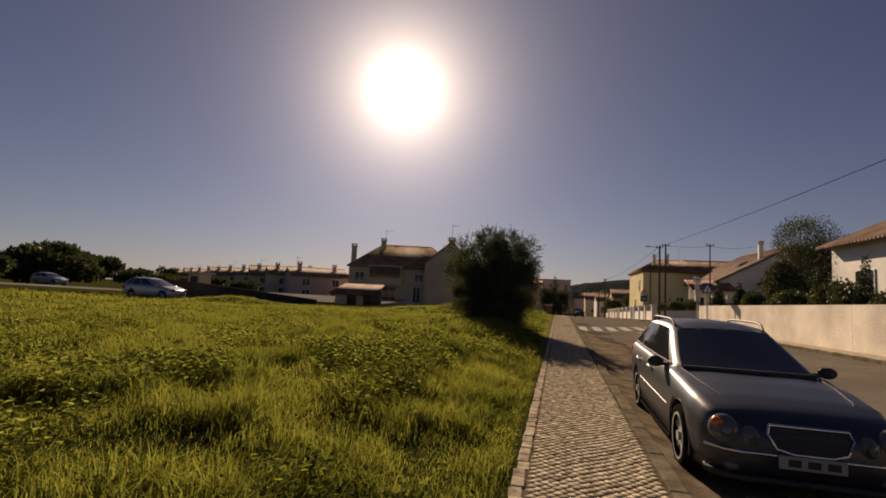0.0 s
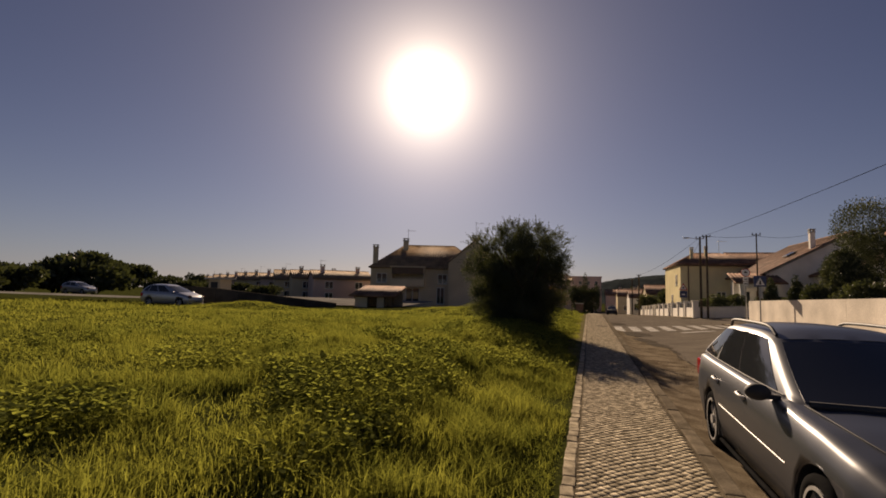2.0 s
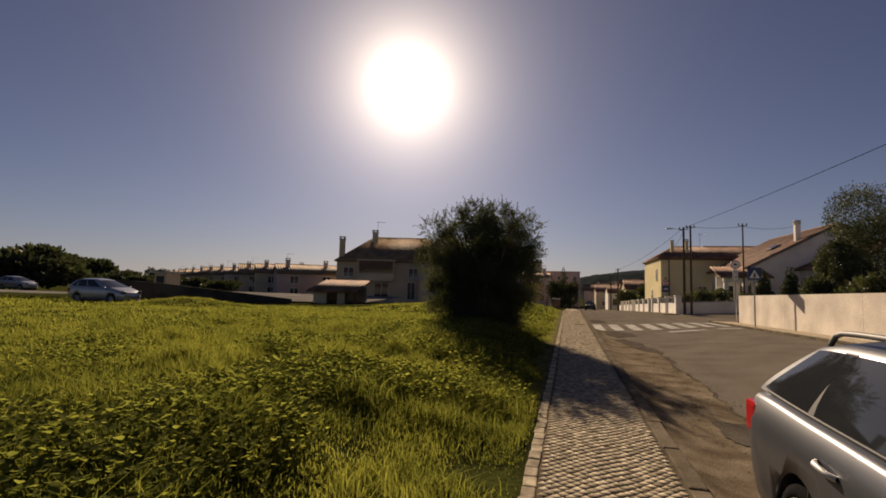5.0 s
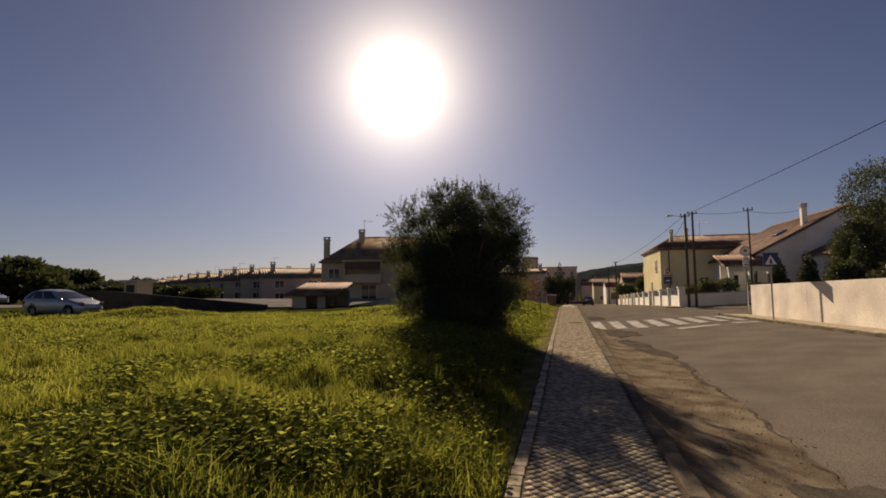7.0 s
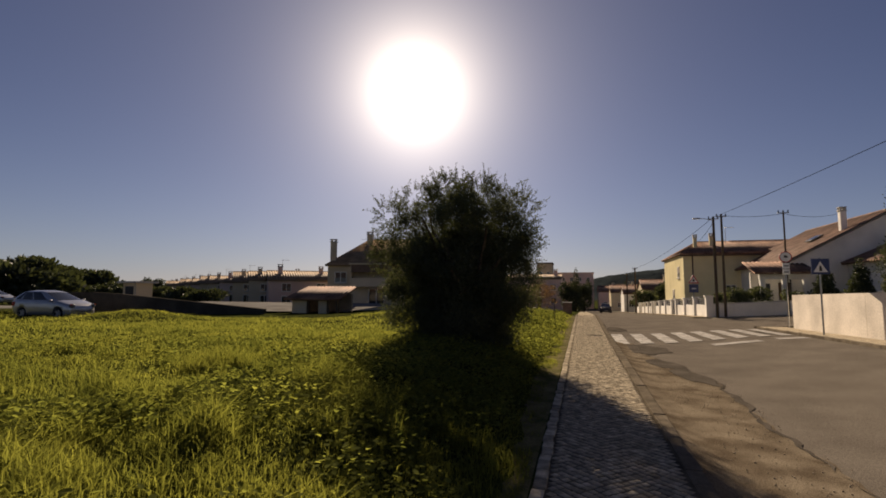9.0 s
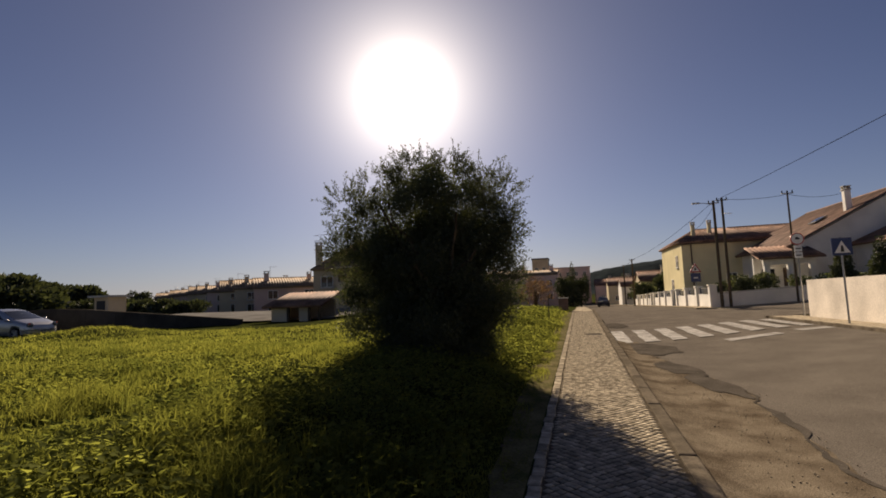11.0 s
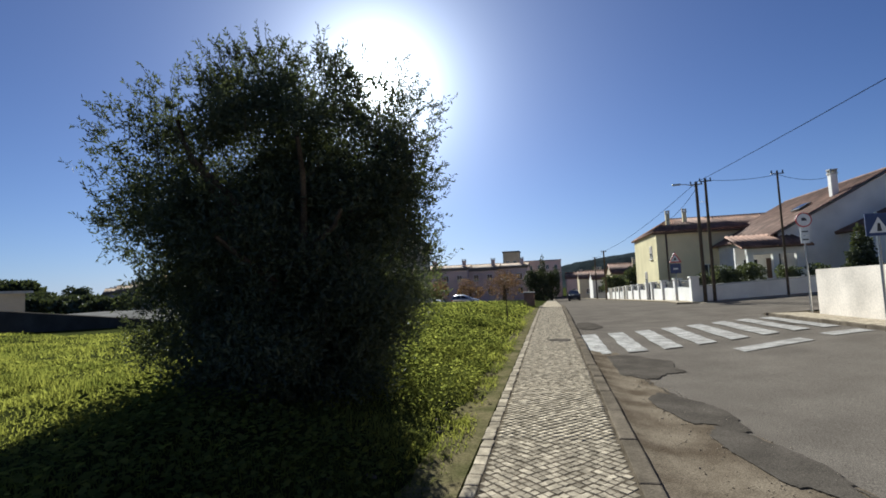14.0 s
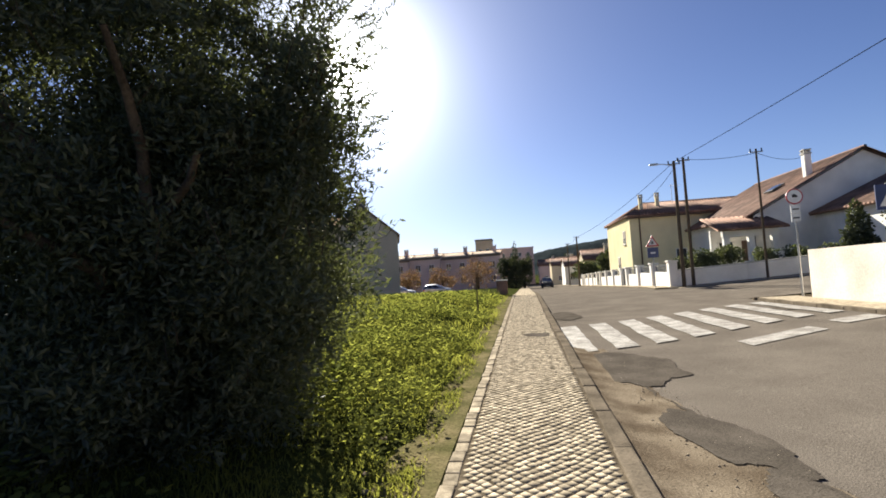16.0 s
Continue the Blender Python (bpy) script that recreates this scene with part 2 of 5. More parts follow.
# ---- mesh helpers ----
def lerp(a, b, t):
    return a + (b - a) * t


rng = np.random.default_rng(7)


def mesh_np(name, verts, faces, mat, smooth=False):
    """A mesh from arrays of corners and of equal-sided faces."""
    verts, faces = np.asarray(verts, np.float32), np.asarray(faces, np.int32)
    me = bpy.data.meshes.new(name)
    me.vertices.add(len(verts))
    me.vertices.foreach_set("co", verts.ravel())
    k = faces.shape[1]
    me.loops.add(faces.size)
    me.loops.foreach_set("vertex_index", faces.ravel())
    me.polygons.add(len(faces))
    me.polygons.foreach_set("loop_start", np.arange(0, faces.size, k, dtype=np.int32))
    me.polygons.foreach_set("loop_total", np.full(len(faces), k, np.int32))
    me.update(calc_edges=True)
    me.validate()
    me.materials.append(mat)
    if smooth:
        me.polygons.foreach_set("use_smooth", np.ones(len(me.polygons), bool))
    return me


def bm_mesh(name, bm, mat, smooth=False):
    bmesh.ops.recalc_face_normals(bm, faces=bm.faces)
    me = bpy.data.meshes.new(name)
    bm.to_mesh(me)
    bm.free()
    me.materials.append(mat)
    if smooth:
        for p in me.polygons:
            p.use_smooth = True
    return me


def part(name, bm, mat, parent=None, label="", smooth=False):
    """Links a bmesh or mesh as one object under a thing or a part."""
    me = bm if isinstance(bm, bpy.types.Mesh) else bm_mesh(name, bm, mat, smooth)
    ob = new(name, me)
    if parent is not None:
        ob.parent = parent
    if label:
        tagged(ob, label)
    return ob


def thing(name, at, label, category, group="", kind=""):
    e = new(name)
    e.matrix_world = at if isinstance(at, Matrix) else pose(*at)
    e.empty_display_size = 0.1
    return tagged(e, label, category, group, kind)


def add_box(bm, x0, x1, y0, y1, z0, z1, m=None, bevel=0.0):
    r = bmesh.ops.create_cube(bm, size=1.0)
    vs = r["verts"]
    for v in vs:
        v.co = Vector(((x0 + x1) / 2 + v.co.x * (x1 - x0), (y0 + y1) / 2 + v.co.y * (y1 - y0), (z0 + z1) / 2 + v.co.z * (z1 - z0)))
    if bevel:
        es = list({e for v in vs for e in v.link_edges})
        r = bmesh.ops.bevel(bm, geom=es, offset=bevel, segments=2, affect="EDGES", profile=0.6)
        vs = list({v for f in r["faces"] for v in f.verts} | {v for v in vs if v.is_valid})
    if m is not None:
        bmesh.ops.transform(bm, matrix=m, verts=vs)
    return vs


def box(x0, x1, y0, y1, z0, z1, bevel=0.0, m=None):
    bm = bmesh.new()
    add_box(bm, x0, x1, y0, y1, z0, z1, m, bevel)
    return bm


def cyl(r0, r1, p, q, n=12, bm=None):
    """A tapered cylinder from p to q."""
    bm = bm or bmesh.new()
    p, q = Vector(p), Vector(q)
    d = q - p
    m = Matrix.Translation((p + q) / 2) @ d.to_track_quat("Z", "Y").to_matrix().to_4x4()
    bmesh.ops.create_cone(bm, cap_ends=True, segments=n, radius1=r0, radius2=r1, depth=d.length, matrix=m)
    return bm


def tube(points, r, mat, name, n=6):
    """A bent tube through points, as a mesh."""
    pts = [Vector(p) for p in points]
    vs, fs = [], []
    for i, p in enumerate(pts):
        d = (pts[min(i + 1, len(pts) - 1)] - pts[max(i - 1, 0)]).normalized()
        a = d.orthogonal().normalized() if abs(d.z) > 0.9 else d.cross(Vector((0, 0, 1))).normalized()
        b = d.cross(a)
        rr = r[i] if isinstance(r, (list, tuple)) else r
        for k in range(n):
            t = 2 * math.pi * k / n
            vs.append(p + (a * math.cos(t) + b * math.sin(t)) * rr)
    for i in range(len(pts) - 1):
        for k in range(n):
            fs.append((i * n + k, i * n + (k + 1) % n, (i + 1) * n + (k + 1) % n, (i + 1) * n + k))
    return mesh_np(name, [tuple(v) for v in vs], fs, mat, True)


def grid_mesh(name, xs, ys, f, mat, smooth=True):
    X, Y = np.meshgrid(xs, ys)
    Z = np.array([[f(x, y) for x in xs] for y in ys])
    vs = np.stack([X, Y, Z], -1).reshape(-1, 3)
    nx, ny = len(xs), len(ys)
    i = (np.arange(ny - 1)[:, None] * nx + np.arange(nx - 1)[None]).ravel()
    return mesh_np(name, vs, np.stack([i, i + 1, i + nx + 1, i + nx], -1), mat, smooth)


# ---- lie of the land ----
def drop(y):
    return -0.035 * min(max(0.0, y - 46), 90)


def side_rise(y):
    return min(0.55, max(0.14, 0.15 + 0.018 * (35 - y)))


def road_z(x, y):
    k = min(1, max(0, (x - 2.2) / 5.0))
    return -0.12 + k * k * (3 - 2 * k) * side_rise(y) + drop(y) + (0.055 * (x - 7.6) if x > 7.6 else 0)


def field_z(x, y):
    d = max(0.0, -x - 0.5)
    n = noise.noise((x * 0.35, y * 0.35, 0)) * 0.09 + noise.noise((x * 1.1, y * 1.1, 3)) * 0.04
    edge = min(1, d / 1.5)
    k = min(1, d / 2.4)
    bank = (0.42 - 0.22 * min(1, max(0, (y - 24) / 6))) * k * k * (3 - 2 * k)
    mound = 0.5 * math.exp(-((x + 22) / 2.6) ** 2 - ((y - 31.5) / 2) ** 2) + 0.35 * math.exp(-((x + 5.5) / 6) ** 2 - ((y - 37) / 5) ** 2)
    return bank - 0.0095 * min(max(0.0, d - 4), 32) + n * edge + mound * edge + drop(y)


def ground_z(x, y):
    if x < -0.37:
        return field_z(x, y)
    if x < 1.0:
        return -0.35 + drop(y)
    return road_z(min(x, 7.6), y) - 0.2 + (0.05 * min(x - 7.6, 30) if x > 7.6 else 0)


XS = np.unique(np.concatenate([np.linspace(-600, -60, 14), np.linspace(-60, -14, 30), np.arange(-14, -0.5, 0.3), [-0.5, -0.38, 0.9, 1.0], np.linspace(1.5, 9, 10), np.linspace(12, 60, 12), np.linspace(80, 600, 10)]))
YS = np.unique(np.concatenate([np.linspace(-80, -4, 10), np.arange(-4, 46, 0.35), np.linspace(47, 140, 30), np.linspace(160, 900, 12)]))
ground = part("ground", grid_mesh("ground", XS, YS, ground_z, M["soil"]), None)
tagged(ground, "rough open ground of green grass and soil", "ground", kind="structure")

road = part("road", grid_mesh("road", np.linspace(1.06, 7.42, 14), np.concatenate([np.linspace(-20, 46, 67), np.linspace(48, 150, 40)]), road_z, M["asphalt"]), None)
tagged(road, "worn grey asphalt road with patched edges", "road", kind="structure")


def ribbon(name, left, right, z, mat, sub=1):
    """A thin strip between two border lines of equal count."""
    vs, fs = [], []
    for (a, b) in zip(left, right):
        for k in range(sub + 1):
            x, y = a[0] + (b[0] - a[0]) * k / sub, a[1] + (b[1] - a[1]) * k / sub
            vs.append((x, y, z(x, y)))
    w = sub + 1
    for i in range(len(left) - 1):
        for k in range(sub):
            fs.append((i * w + k, i * w + k + 1, (i + 1) * w + k + 1, (i + 1) * w + k))
    return mesh_np(name, vs, fs, mat, True)


SIDE = [(7.42, 36.9), (12.6, 36.9), (15.5, 41.2), (60, 41.2)]
street = part("road_side_street", ribbon("side street", [(x, y0) for x, y0 in SIDE], [(x, 44.3) for x, y0 in SIDE], road_z, M["asphalt"], 8), None)
tagged(street, "grey asphalt side street that climbs gently", "road", kind="structure")


def shoulder_edge(y):
    return 2.42 + 0.2 * noise.noise((y * 0.35, 1.7, 0)) + 0.14 * noise.noise((y * 1.6, 4, 0)) + 0.06 * noise.noise((y * 5, 9, 0)) - 0.75 * max(0, min(1, (y - 22.5) / 4))


ys = np.arange(-20, 29.3, 0.12)
shoulder = part("dirt_shoulder", ribbon("shoulder", [(1.06, y) for y in ys], [(max(1.1, shoulder_edge(y)), y) for y in ys], lambda x, y: road_z(x, y) + 0.005 + 0.07 * max(0.0, 1 - (x - 1.06) / 0.5) ** 2 + 0.003 * noise.noise((x * 3, y * 3, 0)), M["dirt"], 12), None)
tagged(shoulder, "gravelly brown dirt along the broken asphalt edge", "road", kind="structure")


def blob(cx, cy, rx, ry, seed, z, mat, turn=0.0, n=140, lift=0.006):
    vs = [(cx, cy, z(cx, cy) + lift)]
    for k in range(n):
        a = 2 * math.pi * k / n
        r = 1 + 0.38 * noise.noise((math.cos(a) * 1.6 + seed, math.sin(a) * 1.6, seed)) + 0.08 * noise.noise((math.cos(a) * 6, math.sin(a) * 6 + seed, seed)) + 0.05 * noise.noise((math.cos(a) * 16, math.sin(a) * 16, seed))
        x, y = rx * r * math.cos(a), ry * r * math.sin(a)
        x, y = cx + x * math.cos(turn) - y * math.sin(turn), cy + x * math.sin(turn) + y * math.cos(turn)
        vs.append((x, y, z(x, y) + lift))
    return mesh_np("patch", vs, [(0, 1 + k, 1 + (k + 1) % n) for k in range(n)], mat)


ysd = np.arange(6, 28.6, 0.08)
tagged(part("asphalt_edge", ribbon("edge", [(shoulder_edge(y) - 0.05 - 0.1 * max(0, noise.noise((y * 0.9, 2, 2)) + 0.1), y) for y in ysd], [(shoulder_edge(y) - 0.04 + 0.32 * max(0, noise.noise((y * 0.55, 6, 6)) + 0.05) + 0.05 * noise.noise((y * 4, 1, 9)), y) for y in ysd], lambda x, y: road_z(x, y) + 0.011, M["asphalt_and_shade"], 3), None), "dark crumbled edge where asphalt meets dirt", "road patch", kind="structure")
for k, (cx, cy, rx, ry, tr) in enumerate(((1.75, 27.5, 0.68, 1.1, 0.12), (1.9, 24.6, 0.3, 0.8, 0.25), (2.15, 23.0, 0.24, 0.9, 0.2), (2.3, 14.2, 0.5, 0.7, 0.2), (1.5, 35.2, 0.4, 1.3, 0.0), (6.6, 33.0, 0.55, 0.35, 0.5))):
    tagged(part("asphalt_patch", blob(cx, cy, rx, ry, cx * 7 + cy, road_z, M["asphalt_and_shade"], tr, lift=0.0125 + 0.0007 * k), None), "darker patch of mended asphalt in the road", "road patch", kind="structure")

# flat dark blob draws the shade inside a sunken hole; nothing is sunk
tagged(part("pavement_patch", blob(0.5, 30.6, 0.3, 0.28, 3, lambda x, y: 0.0, M["asphalt_and_shade"], 0.2, lift=0.006), None), "flat dark patch painted as the shade of a sunken hole in the cobbles", "pavement patch", kind="structure")
# loose gravel on the shoulder
gn = 3200
gy = rng.uniform(5, 29, gn)
gx = np.array([rng.uniform(1.07, max(1.15, shoulder_edge(y) + 0.12)) for y in gy])
gs = 0.003 + 0.009 * rng.random(gn) ** 2
octa = np.array([(1, 0, 0), (0, 1, 0), (-1, 0, 0), (0, -1, 0), (0, 0, 0.7), (0, 0, -0.7)])
gv = np.array([(x, y, road_z(x, y) + 0.009) for x, y in zip(gx, gy)])[:, None] + octa[None] * gs[:, None, None] * (0.7 + 0.6 * rng.random((gn, 6, 1)))
gf = np.array([(0, 1, 4), (1, 2, 4), (2, 3, 4), (3, 0, 4), (1, 0, 5), (2, 1, 5), (3, 2, 5), (0, 3, 5)])
tagged(part("gravel", mesh_np("gravel", gv.reshape(-1, 3), (np.arange(gn)[:, None, None] * 6 + gf[None]).reshape(-1, 3), M["cobble"]), None), "loose pale gravel on the dirt shoulder", "gravel", kind="stuff")

# zebra crossing, skewed across the road
for i in range(8):
    x0 = 1.08 + 0.8 * i
    y0 = 28.75 + 0.48 * (x0 - 1.05)
    L = [(x0 + 0.02 * math.sin(k), y0 + 3.7 * k / 12) for k in range(13)]
    R = [(x0 + 0.45 + 0.015 * math.sin(k * 2.1), y0 + 0.22 + 3.7 * k / 12) for k in range(13)]
    tagged(part("crossing_stripe", ribbon("stripe", L, R, lambda x, y: road_z(x, y) + 0.02, M["paint_road"], 3), None), "worn white stripe of a zebra crossing", "road marking", "crossing stripes", "structure")
for p, q in (((3.95, 28.6), (5.5, 29.35)), ((6.1, 29.85), (7.15, 30.4))):
    L = [(lerp(p[0], q[0], k / 10), lerp(p[1], q[1], k / 10)) for k in range(11)]
    tagged(part("stop_line", ribbon("stop line", L, [(x - 0.05, y + 0.5) for x, y in L], lambda x, y: road_z(x, y) + 0.012, M["paint_road"], 3), None), "worn broken white stop line before the crossing", "road marking", "stop line dashes", "structure")

# pavement beside the field: bed, kerb stones, edging; the cobbles come last in the file
ys = np.concatenate([np.arange(-12, 50, 2.0), np.arange(50, 150, 5.0)])
pavement = part("pavement", ribbon("pavement bed", [(-0.4, y) for y in ys], [(0.92, y) for y in ys], lambda x, y: -0.0025 + drop(y), M["joint"], 2), None)
tagged(pavement, "light limestone cobbled pavement with sandy joints darkened as shade", "pavement", kind="structure")
far_pave = ribbon("far cobbles", [(-0.3, y) for y in np.arange(46, 150, 4.0)], [(0.9, y) for y in np.arange(46, 150, 4.0)], lambda x, y: 0.0 + drop(y), M["cobble"], 2)
part("far_paving", far_pave, None, pavement)
kerb = thing("kerb", (0, 0, 0), "worn grey stone kerb along the pavement", "kerb", kind="structure")
kb = box(0.9, 1.055, 0, 0.985, -0.3, 0.012, 0.018)
kme = bm_mesh("kerb stone", kb, M["kerb"])
for i in range(62):
    o = new("kerb_stone", kme)
    o.parent = kerb
    o.location = (random.uniform(-0.008, 0.008), -12 + i, random.uniform(-0.008, 0.004) + drop(-12 + i))
    o.rotation_euler = (0, 0, random.uniform(-0.006, 0.006))

# far side: kerb, pavement, garden wall
ys = list(np.linspace(-20, 36.2, 30))
right_pave = part("pavement_opposite", ribbon("pavement opposite", [(7.42, y) for y in ys], [(8.5, y) for y in ys], lambda x, y: road_z(7.4, y) + 0.08 + 0.004 * noise.noise((x * 8, y * 8, 0)), M["cobble"], 4), None)
tagged(right_pave, "pale narrow pavement in front of a white wall", "pavement", kind="structure")
part("kerb_return", box(7.3, 9.6, 36.2, 36.33, -0.4, road_z(7.4, 36.2) + 0.084, 0.015), M["kerb"], right_pave)
kb2 = thing("kerb_opposite", (0, 0, 0), "grey kerb on the far side of the road", "kerb", kind="structure")
k2 = bm_mesh("kerb stone", box(7.3, 7.42, 0, 0.985, -0.3, 0.085, 0.015), M["kerb"])
for i in range(48):
    o = new("kerb_stone", k2)
    o.parent = kb2
    o.location = (0, -12 + i, road_z(7.4, -11.5 + i) + 0.004)


def wall_run(name, p, q, base, h, t, mat, label, step=4.0, cap=0.0, z=None, deep=0.6):
    """A rendered wall from p to q in bays, with a cap; returns the thing."""
    th = thing(name, (0, 0, 0), label, "wall", kind="structure")
    p, q = Vector(p), Vector(q)
    n = max(1, round((q - p).length / step))
    d = (q - p).normalized()
    for i in range(n):
        a, b = p + (q - p) * i / n, p + (q - p) * (i + 1) / n
        za, zb = z(a.x, a.y), z(b.x, b.y)
        for nm, m_, w, z0, z1 in (("wall_bay", mat, t / 2, -deep, h - cap), ("wall_cap", M["wall_cap"], t / 2 + 0.03, h - cap, h)):
            if z1 <= z0:
                continue
            bm = bmesh.new()
            s = d.cross(Vector((0, 0, 1)))
            g = 0.006 if nm == "wall_bay" else 0.001
            vs = [bm.verts.new(Vector((*(c + d * e + s * k * w).xy, zz + hh))) for hh in (z0, z1) for c, zz, e in ((a, za, g), (b, zb, -g)) for k in (-1, 1)]
            for f in ((0, 1, 3, 2), (4, 6, 7, 5), (0, 4, 5, 1), (2, 3, 7, 6), (0, 2, 6, 4), (1, 5, 7, 3)):
                bm.faces.new([vs[j] for j in f])
            part(nm, bm, m_, th)
    return th


wall_run("wall_garden", (8.55, -18, 0), (8.55, 35.3, 0), 0, 1.38, 0.2, M["garden_wall"], "long whitewashed garden wall with fine vertical joints", 5.3, 0.0, z=lambda x, y: road_z(7.4, y) + 0.08)
wall_run("wall_garden_return", (8.65, 35.2, 0), (13.0, 36.0, 0), 0, 1.3, 0.2, M["garden_wall"], "whitewashed garden wall along the side street", 5.3, 0.0, z=lambda x, y: road_z(x, 36) + 0.08)


wall_run("wall_garden_bend", (13.0, 36.0, 0), (16.2, 40.7, 0), 0, 0.9, 0.2, M["garden_wall"], "whitewashed garden wall where the side street bends", 5.3, 0.0, z=lambda x, y: road_z(x, 36) + 0.08)


# ---- cars ----
def interp(table, s):
    for (s0, *v0), (s1, *v1) in zip(table, table[1:]):
        if s <= s1:
            t = (s - s0) / (s1 - s0) if s1 > s0 else 0
            t = min(1, max(0, t))
            t = t * t * (3 - 2 * t) * 0.5 + t * 0.5
            return [lerp(a, b, t) for a, b in zip(v0, v1)]
    return list(table[-1][1:])


def patch_mesh(name, f, us, vs_, mat, off):
    """A curved pane that follows the surface f(u, v) with an outward offset, thin and closed."""
    P = [[Vector(f(u, v)) for u in us] for v in vs_]
    bm = bmesh.new()
    out, inn = [], []
    for j in range(len(vs_)):
        ro, ri = [], []
        for i in range(len(us)):
            du = P[j][min(i + 1, len(us) - 1)] - P[j][max(i - 1, 0)]
            dv = P[min(j + 1, len(vs_) - 1)][i] - P[max(j - 1, 0)][i]
            n = dv.cross(du).normalized()
            ro.append(bm.verts.new(P[j][i] + n * off))
            ri.append(bm.verts.new(P[j][i] - n * 0.01))
        out.append(ro)
        inn.append(ri)
    for j in range(len(vs_) - 1):
        for i in range(len(us) - 1):
            bm.faces.new((out[j][i], out[j][i + 1], out[j + 1][i + 1], out[j + 1][i]))
    ring = [(j, 0) for j in range(len(vs_))] + [(len(vs_) - 1, i) for i in range(1, len(us))] + [(j, len(us) - 1) for j in range(len(vs_) - 2, -1, -1)] + [(0, i) for i in range(len(us) - 2, 0, -1)]
    for (a, b) in zip(ring, ring[1:] + ring[:1]):
        bm.faces.new([bm.verts.new(v.co) for v in (out[a[0]][a[1]], out[b[0]][b[1]], inn[b[0]][b[1]], inn[a[0]][a[1]])])
    return bm_mesh(name, bm, mat, True)


def make_wheel(parent, at, r, side, spokes=5, name="wheel"):
    w = new(name)
    w.parent = parent
    w.location = at
    bm = bmesh.new()
    prof = [(0.72, -0.1), (0.8, -0.112), (0.95, -0.105), (1.0, -0.07), (1.0, 0.07), (0.95, 0.105), (0.8, 0.112), (0.72, 0.1)]
    n = 36
    rings = [[bm.verts.new((x, p * r * math.cos(2 * math.pi * k / n), p * r * math.sin(2 * math.pi * k / n))) for k in range(n)] for p, x in prof]
    for a, b in zip(rings, rings[1:] + rings[:1]):
        for k in range(n):
            bm.faces.new((a[k], a[(k + 1) % n], b[(k + 1) % n], b[k]))
    part("tyre", bm, M["black"], w, "black rubber tyre", True)
    rim = bmesh.new()
    s = side
    bmesh.ops.create_cone(rim, cap_ends=True, segments=36, radius1=0.7 * r, radius2=0.7 * r, depth=0.02, matrix=pose(s * 0.02, 0, 0, 0, 90, 0))
    disc = part("brake_disc", rim, M["trim"], w)
    bm = bmesh.new()
    prof = [(0.66, 0.112), (0.735, 0.112), (0.735, 0.0), (0.7, 0.0)]
    rings = [[bm.verts.new((s * x, p * r * math.cos(2 * math.pi * k / n), p * r * math.sin(2 * math.pi * k / n))) for k in range(n)] for p, x in prof]
    for a, b in zip(rings, rings[1:]):
        for k in range(n):
            bm.faces.new((a[k], a[(k + 1) % n], b[(k + 1) % n], b[k]))
    for k in range(spokes):
        a = 2 * math.pi * (k + 0.25) / spokes
        m = pose(0, 0, 0, math.degrees(a), 0, 0)
        q = add_box(bm, s * 0.06 - 0.015, s * 0.06 + 0.03, -0.16 * r, 0.16 * r, 0.1 * r, 0.69 * r, None, 0.0)
        for v in q:
            if v.co.z < 0.3 * r:
                v.co.y *= 0.75
        bmesh.ops.transform(bm, matrix=m, verts=q)
    bmesh.ops.create_cone(bm, cap_ends=True, segments=16, radius1=0.17 * r, radius2=0.13 * r, depth=0.05, matrix=pose(s * 0.085, 0, 0, 0, 90, 0))
    part("rim", bm, M["alloy"], w, "five-spoke alloy rim")
    return w


